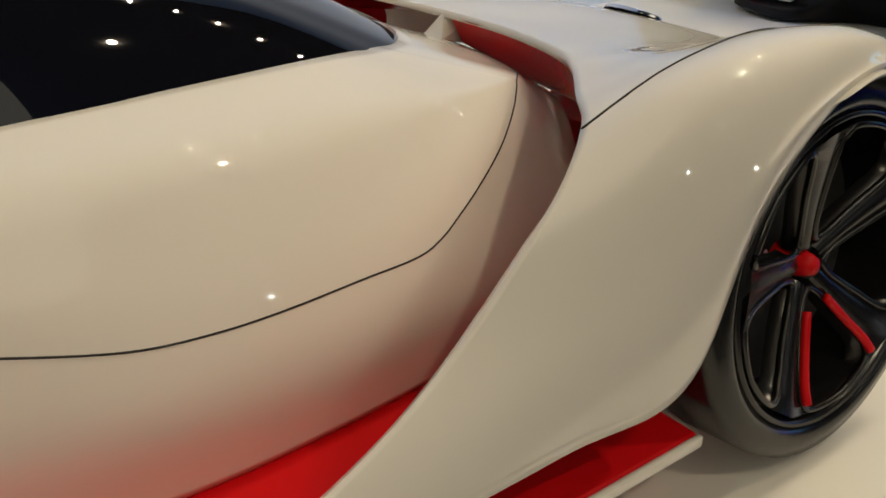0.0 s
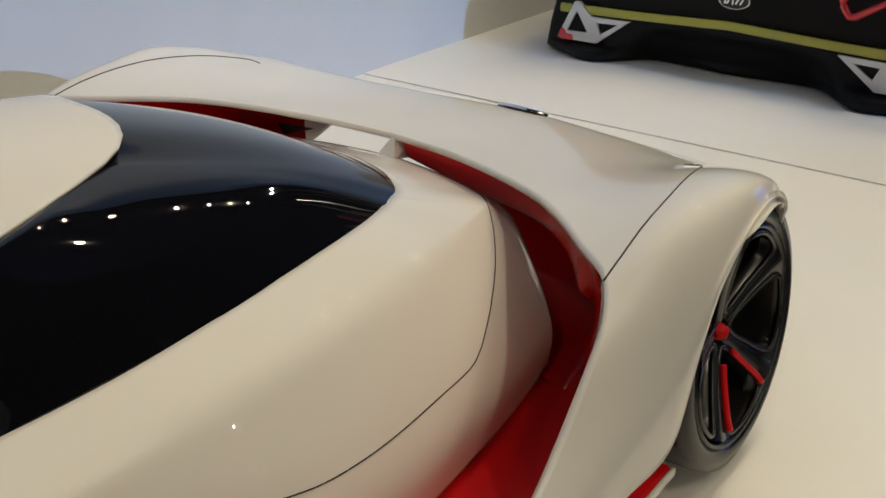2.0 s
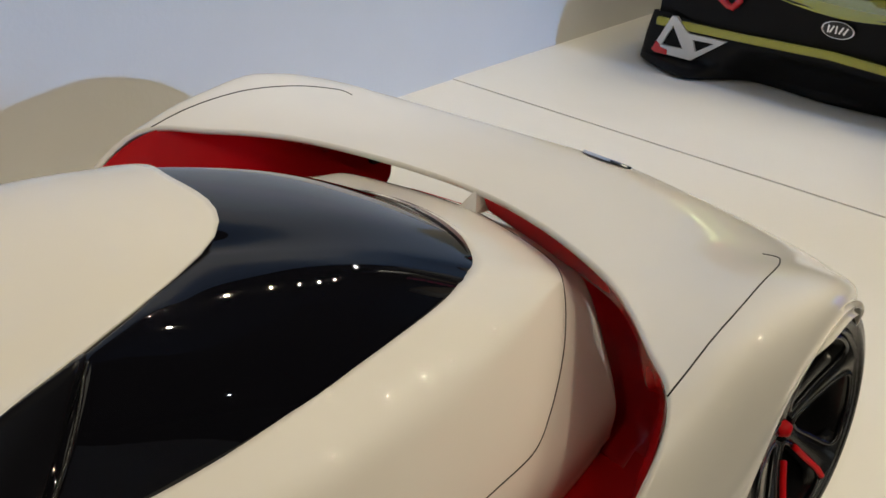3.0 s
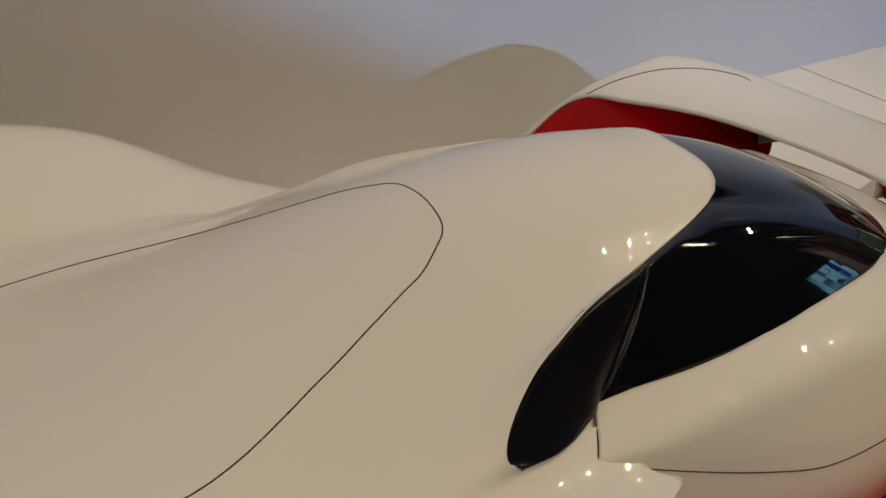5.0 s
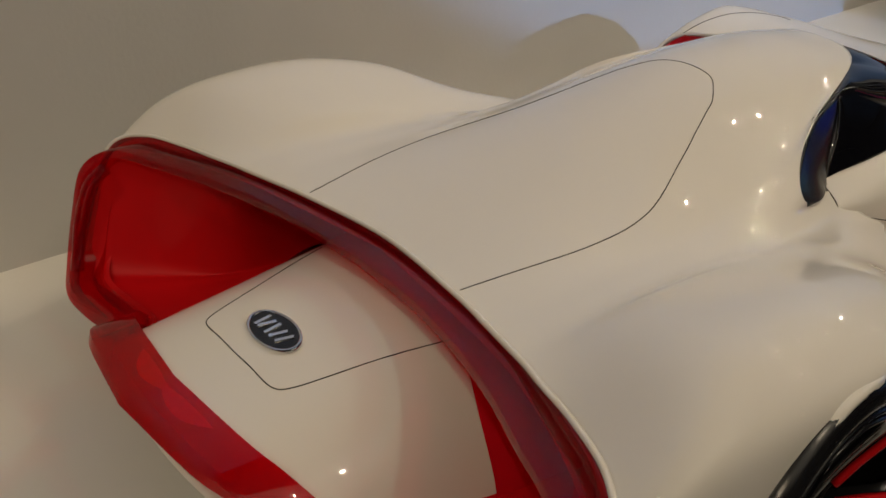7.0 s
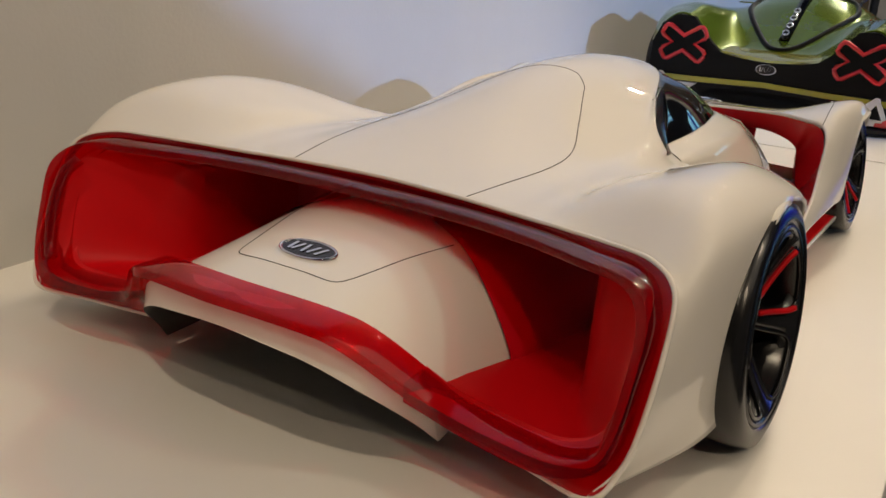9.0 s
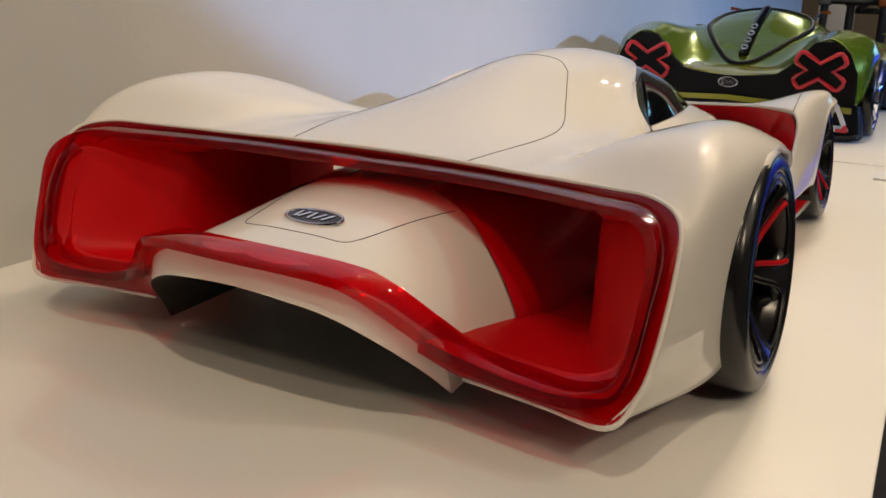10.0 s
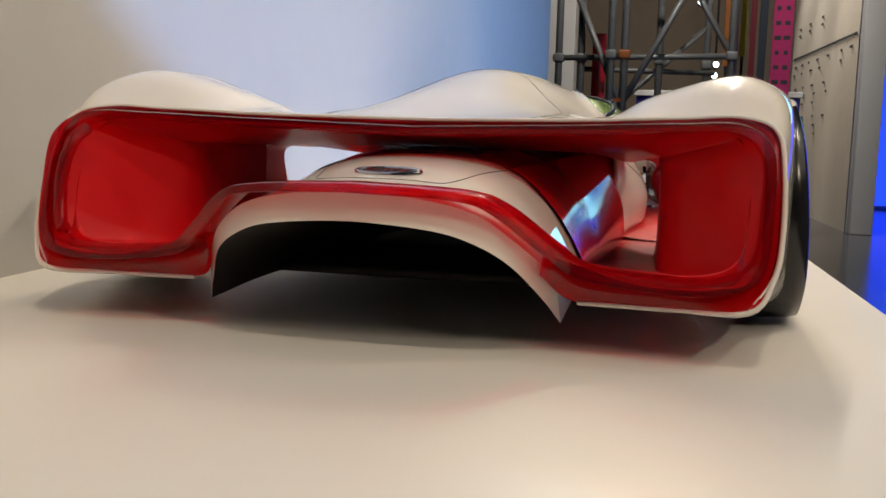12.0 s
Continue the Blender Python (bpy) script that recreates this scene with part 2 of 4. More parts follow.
# rear body, from the roof's front edge back to the tail
R_A = [(0, .500, .1750), (0, .44, .1805), (0, .36, .1785), (0, .28, .163), (0, .205, .145), (0, .155, .134), (0, .1235, .1278)]
R_B = [(.041, .4915, .1675), (.044, .44, .172), (.047, .36, .167), (.056, .28, .151), (.065, .205, .138), (.068, .155, .132), (.068, .1155, .1284)]
R_C = [(.079, .390, .158), (.085, .361, .150), (.09, .325, .141), (.093, .27, .134), (.097, .205, .131), (.098, .155, .1305), (.098, .1095, .1287)]
R_Y = [(.0975, .3495, .1435), (.101, .332, .1385), (.104, .305, .134), (.107, .26, .1305), (.111, .203, .1308), (.112, .152, .132), (.111, .1065, .129)]
R_D = [(.1125, .3375, .1285), (.1145, .32, .127), (.117, .29, .1265), (.121, .25, .1275), (.125, .2, .131), (.126, .15, .1335), (.125, .1035, .1292)]
R_X = [(.1, .388, .1165), (.117, .335, .1215), (.124, .298, .1235), (.130, .252, .1285), (.135, .2, .137), (.1365, .15, .1395), (.1355, .1005, .1297)]
R_E = [(.1185, .399, .1045), (.123, .345, .1165), (.131, .305, .121), (.139, .255, .131), (.147, .2, .143), (.149, .145, .1455), (.148, .0965, .1302)]
R_F = [(.124, .4125, .0975), (.142, .36, .112), (.158, .31, .126), (.171, .262, .142), (.179, .21, .1535), (.18, .165, .156), (.178, .125, .152), (.172, .0895, .1309)]
R_G = [(.1335, .398, .1003), (.165, .34, .113), (.18, .305, .125), (.196, .262, .146), (.206, .21, .158), (.207, .165, .161), (.206, .118, .156), (.201, .0765, .1318)]
R_H = [(.158, .36, .1060), (.18, .318, .1155), (.194, .299, .1235), (.208, .283, .131), (.220, .245, .145), (.2275, .2, .152), (.2285, .158, .1525), (.2275, .12, .148), (.2255, .088, .1405), (.2195, .0605, .1243)]
R_I = [(.178, .302, .104), (.190, .294, .108), (.206, .286, .112), (.221, .278, .118), (.231, .245, .1385), (.2355, .198, .148), (.236, .158, .1445), (.2355, .128, .133), (.231, .088, .118), (.2232, .045, .0985)]
R_J = [(.176, .304, .072), (.188, .295, .076), (.207, .284, .084), (.228, .272, .104), (.235, .243, .1345), (.237, .196, .1455), (.2375, .155, .1405), (.237, .129, .112), (.2325, .092, .075), (.2222, .029, .066)]
R_K = [(.172, .308, .03), (.185, .297, .033), (.207, .283, .045), (.230, .268, .088), (.236, .239, .132), (.2375, .194, .144), (.238, .152, .138), (.2373, .1265, .088), (.2345, .1165, .033), (.207, .0135, .0318)]
R_M = [((a[0] + b[0]) / 2, (a[1] + b[1]) / 2, (a[2] + b[2]) / 2) for a, b in zip(R_J, R_K)][:-1] + [(.2183, .0205, .0478)]
rear = thicken(part("rear_body", outward(skin([R_A, R_B, R_C, R_Y, R_D, R_X, R_E, R_F, R_G, R_H, R_I, R_J, R_M, R_K], 100, 176, True, 300, .011), (0, .25, 0)), PAINT, car, "white lacquered rear body with flared fenders"), 0.0016)

# front wing: bridge and fenders
F_A = [(0, .683, .1115), (0, .70, .110), (0, .72, .1085), (0, .745, .106), (0, .77, .1025), (0, .795, .098), (0, .812, .0925), (0, .823, .086), (0, .828, .080)]
F_B = [(.05, .673, .114), (.05, .695, .1115), (.05, .717, .109), (.05, .742, .106), (.05, .767, .1025), (.05, .79, .098), (.05, .806, .0925), (.05, .817, .086), (.05, .822, .080)]
F_C = [(.1, .65, .119), (.1, .68, .1155), (.1, .707, .1125), (.1, .733, .1095), (.1, .757, .1055), (.1, .78, .1), (.1, .795, .094), (.1, .804, .086), (.1, .809, .079)]
F_D = [(.128, .63, .122), (.132, .66, .1225), (.136, .69, .122), (.14, .715, .119), (.142, .74, .114), (.143, .765, .105), (.143, .78, .095), (.143, .79, .082), (.143, .796, .068)]
F_E = [(.155, .605, .1235), (.161, .635, .1305), (.165, .665, .134), (.168, .695, .131), (.17, .722, .122), (.171, .748, .109), (.171, .768, .092), (.171, .779, .07), (.171, .782, .045)]
F_F = [(.175, .587, .1225), (.182, .615, .133), (.186, .645, .138), (.188, .675, .138), (.187, .705, .129), (.185, .732, .114), (.181, .749, .094), (.177, .758, .07), (.175, .76, .045)]
F_G = [(.1855, .567, .11), (.191, .595, .117), (.1945, .622, .124), (.197, .655, .1325), (.1965, .682, .132), (.194, .706, .122), (.189, .726, .103), (.184, .738, .075), (.18, .742, .045)]
F_H = [(.190, .535, .084), (.1955, .565, .088), (.1985, .595, .095), (.2005, .62, .107), (.2012, .644, .1225), (.2, .675, .1302), (.198, .703, .121), (.191, .723, .095), (.184, .735, .06)]
F_I = [(.1935, .50, .066), (.198, .535, .068), (.201, .575, .073), (.2025, .610, .083), (.2007, .636, .109), (.1985, .676, .1275), (.197, .706, .117), (.190, .724, .08), (.183, .735, .05)]
F_J = [(.196, .44, .043), (.199, .50, .050), (.202, .56, .0545), (.2022, .605, .0560), (.1968, .636, .0955), (.193, .677, .1238), (.1925, .709, .1145), (.187, .726, .07), (.181, .735, .045)]
front = thicken(part("front_wing", outward(skin([F_A, F_B, F_C, F_D, F_E, F_F, F_G, F_H, F_I, F_J], 90, 154, True, 260, .005, 18), (0, .68, 0)), PAINT, car, "white lacquered front wing and fenders"), 0.003)

# the fender beside the wall sits a little lower
for v in front.data.vertices:
    v.co.z -= .0065 * min(1, max(0, (-.08 - v.co.x) / .07)) * min(1, max(0, (v.co.z - .116) / .02))

# cabin pod round the glass: door tops, nose and lower sides
G_LOW = [(0, .638, .1145), (.025, .6335, .115), (.045, .6235, .1162), (.055, .615, .1175), (.061, .606, .1188), (.066, .597, .12), (.080, .56, .1235), (.095, .46, .124), (.091, .405, .1205), (.089, .392, .1195)]
P_S = [(0, .68, .1), (.03, .677, .1), (.06, .667, .1012), (.0755, .6575, .1035), (.0814, .650, .1045), (.085, .637, .1055), (.105, .57, .1115), (.116, .48, .115), (.114, .40, .1145), (.1125, .378, .114)]
P_D = [(0, .712, .082), (.035, .706, .082), (.068, .688, .084), (.089, .666, .087), (.099, .650, .0885), (.104, .635, .088), (.128, .575, .079), (.134, .49, .08), (.119, .41, .100), (.1145, .372, .106)]
P_E = [(0, .732, .06), (.034, .722, .06), (.080, .686, .06), (.104, .665, .06), (.118, .650, .06), (.123, .637, .06), (.1365, .575, .058), (.1405, .49, .058), (.127, .41, .07), (.117, .36, .08)]
P_F = [(0, .725, .033), (.04, .712, .033), (.085, .68, .033), (.107, .662, .0335), (.119, .650, .034), (.123, .637, .034), (.133, .575, .034), (.138, .50, .034), (.129, .42, .033), (.12, .345, .03)]
lines = [curve_through(both(r), 160) for r in (G_LOW, P_S, P_D, P_E, P_F)]
rows = []
for a, b, c, d, e in zip(*lines):
    # flat top panel, a shoulder that is tight at the nose and softer along the doors, then the side
    r = .0015 + .008 * min(1, max(0, (.64 - b[1]) / .09))
    p, q = b + (a - b) * min(.45, r / np.linalg.norm(a - b)), b + (c - b) * min(.45, r / np.linalg.norm(c - b))
    u = np.linspace(0, 1, 10)[:, None]
    rows.append(np.vstack([a + (p - a) * np.linspace(0, 1, 8)[:, None], ((1 - u) ** 2 * p + 2 * u * (1 - u) * b + u * u * q)[1:], curve_through([q, c, d, e], 30)[1:]]))
pod = thicken(part("cabin_side", outward(grid(rows), (0, .5, .05)), PAINT, car, "white lacquered cabin sides and nose"), 0.003)

# glass
G_TOP = [(0, .50, .1745), (.026, .497, .1728), (.041, .4915, .167), (.0455, .485, .1667), (.050, .477, .1665), (.0565, .4645, .166), (.063, .452, .1655), (.070, .428, .1632)]
G_BOT = [(0, .638, .1147), (.03, .632, .1152), (.0535, .616, .1177), (.0630, .602, .1196), (.0705, .585, .1218), (.082, .545, .1239), (.0935, .472, .1242), (.0905, .3925, .1200)]
G_IN = [(x * .9, y - .012 * (1 - i / 14), z - .007) for i, (x, y, z) in enumerate(G_TOP)]
G_MID = [tuple((Vector(a) + Vector(b)) / 2 + (Vector(a) - Vector((0, .42, .1))).normalized() * min(.005, (Vector(a) - Vector(b)).length * .04)) for a, b in zip(G_TOP, G_BOT)]
G_LIP = [(x * 1.02, y + .004 * (x < .08), z - .004) for x, y, z in G_BOT]
glass = thicken(part("windscreen", outward(skin([[(x + .005 * (x < -.04), y, z - .004 * (x < -.04)) for x, y, z in both(r)] for r in (G_IN, [(x, y, z - .0022) for x, y, z in G_TOP], G_MID, G_BOT, G_LIP)], 130, 36, False, 60), (0, .45, .05)), GLASS, car, "black tinted wraparound glass"), 0.002)
# quarter strip of the glass, ending in a rounded tip, with a white filler under it
Q_UP = [(.070, .428, .1632), (.079, .390, .1575), (.090, .363, .149), (.0985, .3465, .1405), (.1045, .3375, .1345), (.1085, .335, .1308), (.1115, .3385, .1272)]
Q_LOW = [(.0905, .3925, .1205), (.0960, .3868, .1202), (.0995, .3797, .1200), (.1040, .3712, .1204), (.1078, .3610, .1212), (.1102, .3510, .1232), (.1115, .3425, .1262)]
for s in (1, -1):
    strip = [[(s * x, y, z) for x, y, z in r] for r in (Q_UP, [tuple((Vector(a) * .5 + Vector(b) * .5) + Vector((.0006, .0002, .0003)) * (1 if i < 5 else .4)) for i, (a, b) in enumerate(zip(Q_UP, Q_LOW))], Q_LOW)]
    if s > 0:
        thicken(part("quarter_glass", outward(skin([[(x + .0010, y, z + .0005) for x, y, z in r] for r in strip], 50, 14), (0, .37, .1)), QUARTER, car, "black quarter glass with a rounded tip"), 0.003)
    part("tip_filler", skin([[(s * .112, .338, .1245), (s * .104, .366, .1185), (s * .0885, .392, .1178)], [(s * .119, .338, .1185), (s * .117, .362, .1135), (s * .1115, .379, .1125)]], 10, 6), PAINT, car)
    part("glass_divider", tube(onto([(s * x, y, z) for x, y, z in curve_through([(.0905, .3925, .1200), (.084, .4090, .137), (.076, .4215, .153), (.071, .4270, .1622)], 24)], [glass], .0006), .0007, 6), BLACK, car)
slot = onto(curve_through([(-.062, .608, .119), (-.03, .632, .116), (0, .638, .115), (.03, .632, .1155), (.048, .621, .1172)], 50), [glass], .0008)
slot2 = onto(curve_through([(-.062, .607, .119), (-.03, .624, .1175), (0, .629, .1172), (.03, .626, .1172), (.048, .6205, .1174)], 50), [glass], .0008)
part("cowl_slot", grid([slot, slot2]), SLOT, car, "dark red slot at the foot of the windscreen")

# tail pod with the badge deck, ending in an arch over the diffuser
T_A = [(0, -.014, .0865), (0, .057, .0953), (0, .12, .104), (0, .22, .108), (0, .36, .11)]
T_B = [(.035, -.012, .085), (.037, .05, .0925), (.04, .12, .1015), (.05, .22, .106), (.06, .36, .108)]
T_C = [(.065, -.006, .078), (.066, .05, .084), (.068, .12, .092), (.075, .22, .097), (.09, .36, .1)]
T_D = [(.087, .006, .062), (.09, .05, .066), (.092, .12, .071), (.098, .22, .075), (.108, .36, .08)]
T_E = [(.104, .03, .04), (.106, .06, .043), (.108, .12, .046), (.112, .22, .048), (.118, .36, .05)]
T_F = [(.108, .039, .0145), (.112, .08, .025), (.114, .12, .03), (.118, .22, .03), (.122, .36, .03)]
deck = part("tail_deck", outward(skin([T_A, T_B, T_C, T_D, T_E, T_F], 50, 80, True), (0, .15, 0)), PAINT, car, "white tail deck reflecting the red ring")
ARCH = [(0, -.018, .072), (.035, -.017, .070), (.06, -.012, .065), (.0825, .0, .052), (.099, .024, .03), (.108, .0385, .0143)]
part("arch_band", skin([both([r[0] for r in (T_A, T_B, T_C, T_D, T_E, T_F)]), both(ARCH)], 80, 4), PAINT, car)
part("diffuser_tunnel", skin([both(ARCH), both([(0, .12, .064), (.035, .12, .062), (.06, .12, .057), (.085, .12, .045), (.1, .12, .03), (.106, .12, .018)]), both([(0, .3, .04), (.035, .3, .038), (.06, .3, .034), (.085, .3, .028), (.1, .3, .02), (.106, .3, .015)])], 60, 16), UNDER, car, "dark diffuser tunnel")

# red acrylic ring in the tail, in a red lacquered frame
RING_O = [(0, .122, .1265), (.059, .115, .127), (.118, .104, .128), (.168, .0905, .1295), (.205, .074, .1305), (.2195, .058, .122), (.2222, .040, .0926), (.219, .023, .0503), (.205, .0145, .0345), (.17, .024, .029), (.1175, .0345, .0275), (.098, .018, .044)]
RING_I = [(0, .116, .1165), (.059, .111, .118), (.118, .097, .1205), (.165, .078, .1225), (.197, .063, .1225), (.2105, .046, .111), (.2115, .034, .085), (.207, .024, .056), (.191, .016, .0475), (.165, .017, .0465), (.125, .019, .050), (.106, .012, .062), (.082, -.003, .0815), (.06, -.011, .0895), (0, -.017, .0925)]
RING_X = [(0, .116, .1235), (.059, .111, .125), (.118, .098, .1265), (.167, .078, .128), (.201, .063, .128), (.2165, .046, .115), (.2175, .034, .085), (.213, .022, .051), (.194, .013, .0405), (.165, .013, .039), (.120, .017, .0435), (.1005, .010, .0565), (.0775, -.005, .0765), (.058, -.014, .0845), (0, -.021, .0875)]


def loop(points, n):
    c = curve_through(points, n)
    return np.vstack([c, (c * (-1, 1, 1))[-2:0:-1]])


o0, i0 = loop(RING_X, 120), loop(RING_I, 120)
deep = loop([(0, d, 0) for d in (.010, .010, .010, .010, .010, .010, .010, .010, .010, .012, .013, .016, .018, .018, .018)], 120)
back = loop([(0, d, 0) for d in (.0115, .0115, .0115, .011, .010, .009, .008, .007, .006, .006, .0058, .0058, .0058, .0058, .0058)], 120)
cross = [o0 + deep, o0 - back * .7, o0 * .9 + i0 * .1 - back, o0 * .5 + i0 * .5 - back * 1.03, o0 * .1 + i0 * .9 - back, i0 - back * .8, i0 + deep]
ring_bm = grid(cross, closed_u=True, closed_v=True)
bmesh.ops.recalc_face_normals(ring_bm, faces=ring_bm.faces[:])
for e in ring_bm.edges:
    e.smooth = e.calc_face_angle(0) < 0.6
part("light_ring", ring_bm, ACRYLIC, car, "red translucent acrylic tail light ring")
for s in (-1,):
    part("light_bar", tube(curve_through([(s * .199, .047, .117), (s * .2035, .037, .107), (s * .205, .028, .085), (s * .2015, .021, .062), (s * .196, .017, .0545)], 30), .0042, 10), ACRYLIC, car, "upright red acrylic light bar")
inner = [(x * .975, y + .014, z) for x, y, z in RING_I[:12]]
EDGE = [r[-1] for r in (R_A, R_B, R_C, R_Y, R_D, R_X, R_E, R_F, R_G, R_H, R_I, R_J, R_M, R_K)] + RING_O[9:]


def even(points, n):
    """The curve through the points, at even steps of its length."""
    c = curve_through(points, 400)
    d = np.concatenate([[0], np.cumsum(np.linalg.norm(np.diff(c, axis=0), axis=1))])
    return np.stack([np.interp(np.linspace(0, d[-1], n), d, c[:, k]) for k in range(3)], 1)


part("ring_frame", grid([even(both([(x, y - .0005, z) for x, y, z in EDGE]), 200), even(both([(x * .995, y + .004, z) for x, y, z in RING_X[:12]]), 200), even(both([(x * .985, y + .010, z) for x, y, z in RING_X[:12]]), 200), even(both(inner), 200)]), FRAME, car, "red translucent frame round the tail ring")
part("frame_back", grid([even(both([(x * .99, y + .003, z - (.0018 if z > .1 else 0)) for x, y, z in EDGE]), 200), even(both([(x, y + .004, z) for x, y, z in inner]), 200)]), BACKING, car, "red backing of the ring frame")
part("tail_rim", tube(even(both(EDGE[:16]), 200), .0015), PAINT, car)

# duct walls behind the ring: red, then white towards the side intake
for s in (1, -1):
    rails = [[(.0, .120, .1215), (.0, .14, .118), (.0, .16, .115), (.0, .19, .112), (.0, .222, .109)], [(.12, .100, .1235), (.117, .12, .119), (.115, .145, .1155), (.112, .18, .111), (.11, .222, .107)],
             [(.199, .066, .126), (.178, .091, .1165), (.1605, .1135, .108), (.158, .15, .107), (.152, .222, .1065)], [(.2125, .050, .110), (.186, .082, .107), (.160, .1125, .1035), (.1575, .15, .1025), (.1555, .222, .1)],
             [(.2095, .025, .053), (.186, .064, .0495), (.1605, .106, .0455), (.158, .15, .044), (.1555, .222, .042)], [(.191, .016, .0425), (.175, .055, .040), (.157, .103, .0375), (.154, .15, .034), (.150, .222, .03)],
             [(.15, .017, .0425), (.145, .06, .039), (.138, .10, .037), (.134, .15, .033), (.13, .222, .028)], [(.106, .009, .0555), (.106, .05, .046), (.107, .10, .040), (.109, .15, .033), (.112, .222, .026)]]
    part("duct_wall", skin([[(s * x, y, z) for x, y, z in r] for r in rails], 61, 60), RED, car, "red lacquered air duct")
    lining = [[(.07, .223, .109), (.095, .35, .1125)], [(.11, .223, .1075), (.121, .405, .0965)], [(.140, .223, .107), (.147, .373, .1015)], [(.151, .223, .1065), (.163, .337, .103)], [(.157, .223, .1), (.174, .303, .101)], [(.157, .223, .07), (.173, .304, .072)], [(.157, .223, .042), (.171, .306, .04)], [(.151, .223, .03), (.167, .308, .0305)], [(.112, .223, .026), (.122, .40, .031)]]
    rails = [[(.034, .135, .1045), (.042, .19, .1075), (.05, .24, .1095), (.075, .36, .1125), (.085, .40, .112)], [(.067, .122, .0947), (.074, .19, .0985), (.079, .24, .1), (.098, .36, .104), (.108, .40, .105)], [(.0925, .112, .0735), (.097, .18, .0755), (.101, .24, .0775), (.114, .36, .083), (.117, .40, .09)],
             [(.110, .108, .047), (.112, .18, .0485), (.1155, .24, .0505), (.122, .36, .054), (.122, .40, .06)], [(.1155, .106, .029), (.1175, .18, .029), (.120, .24, .029), (.125, .36, .0295), (.124, .40, .031)]]
    part("inner_duct_wall", skin([[(s * x, y, z) for x, y, z in r] for r in rails], 24, 40), DUCT, car, "dark red glossy inner duct wall")
    part("intake_lining", skin([[(s * x, y, z) for x, y, z in r] for r in lining], 12, 50), RED, car)

# red inside of the front wing, floor and sill blade
for s in (1, -1):
    top = [(.0, .684, .109), (.05, .674, .1115), (.1, .652, .1155), (.128, .632, .1185), (.155, .607, .12), (.173, .590, .119), (.183, .568, .107), (.188, .536, .081), (.191, .50, .060), (.193, .45, .042)]
    low = [(.0, .712, .1005), (.05, .708, .1), (.1, .695, .0965), (.127, .684, .0945), (.140, .665, .09), (.1445, .645, .075), (.149, .632, .055), (.160, .60, .043), (.175, .53, .037), (.182, .46, .034)]
    side = [(.0, .72, .103), (.05, .716, .1035), (.1, .703, .101), (.127, .70, .0975), (.134, .70, .089), (.137, .69, .075), (.139, .69, .055), (.148, .66, .042), (.17, .56, .036), (.181, .46, .0335)]
    end = [(.0, .724, .104), (.05, .72, .1045), (.1, .708, .103), (.127, .71, .099), (.131, .735, .088), (.131, .738, .075), (.132, .735, .055), (.135, .70, .041), (.16, .6, .035), (.18, .46, .033)]
    if s > 0:
        low[:5] = [(0, .691, .0965), (.05, .683, .0930), (.1, .663, .0975), (.128, .646, .0955), (.146, .628, .09)]
        side[:5] = [(0, .70, .0965), (.05, .694, .0935), (.1, .676, .0975), (.127, .664, .096), (.138, .675, .09)]
        end[:5] = [(0, .704, .0975), (.05, .70, .0965), (.1, .684, .105), (.126, .68, .1), (.131, .73, .092)]
    part("wing_lining", skin([[(s * x, y, z) for x, y, z in r] for r in (top, low, side, end)], 70, 30), LINING, car, "red lacquered inside of the wing")
    fin = grid([[(s * (.1275 + d), y, z) for y, z in ((.715, .0835), (.7188, .0748), (.7436, .0718))] for d in (0, .004)], closed_u=True)
    fin.verts.ensure_lookup_table()
    fin.faces.new(fin.verts[:3])
    part("wing_strut", fin, BLACK, car, "small black triangular bracket", smooth=False)
    inn = [(.116, .652, .0335), (.130, .575, .0335), (.135, .5, .0335), (.127, .42, .0325), (.122, .35, .0325)]
    out = [(.162, .64, .043), (.171, .565, .0405), (.176, .51, .0365), (.182, .45, .034), (.168, .33, .032)]
    part("channel_floor", skin([[(s * x, y, z) for x, y, z in r] for r in (inn, [((a[0] + b[0]) / 2, (a[1] + b[1]) / 2, (a[2] + b[2]) / 2 - .001) for a, b in zip(inn, out)], out)], 40, 12), RED, car, "red lacquered side channel")
    part("sill_blade", box((.05, .24, .004), (s * .171, .502, .028), .0015), RED, car, "red sill blade")
    part("sill_edge", box((.002, .24, .004), (s * .197, .502, .028), .0008), PAINT, car)
part("underbody", box((.30, .50, .006), (0, .38, .022), .002), UNDER, car, "black underbody")
plate = [[(x, y0 - .9 * x * x, .0365) for x in np.linspace(-.142, .142, 30)] for y0 in (.65, .72, .788)]
thicken(part("front_floor", grid(plate), LINING, car, "red floor under the front wing"), .003)
lip = [[(x, y - .8 * x * x, z) for x in np.linspace(-.06, .06, 12)] for y, z in ((.815, .082), (.812, .05), (.806, .012))]
thicken(part("front_lip", grid(lip), LINING, car, "dark red inside of the nose"), .003)
for s in (1, -1):
    part("sill", tube(curve_through([(s * .196, .47, .037), (s * .193, .42, .034), (s * .184, .36, .033), (s * .172, .31, .033)], 20), .004), PAINT, car)

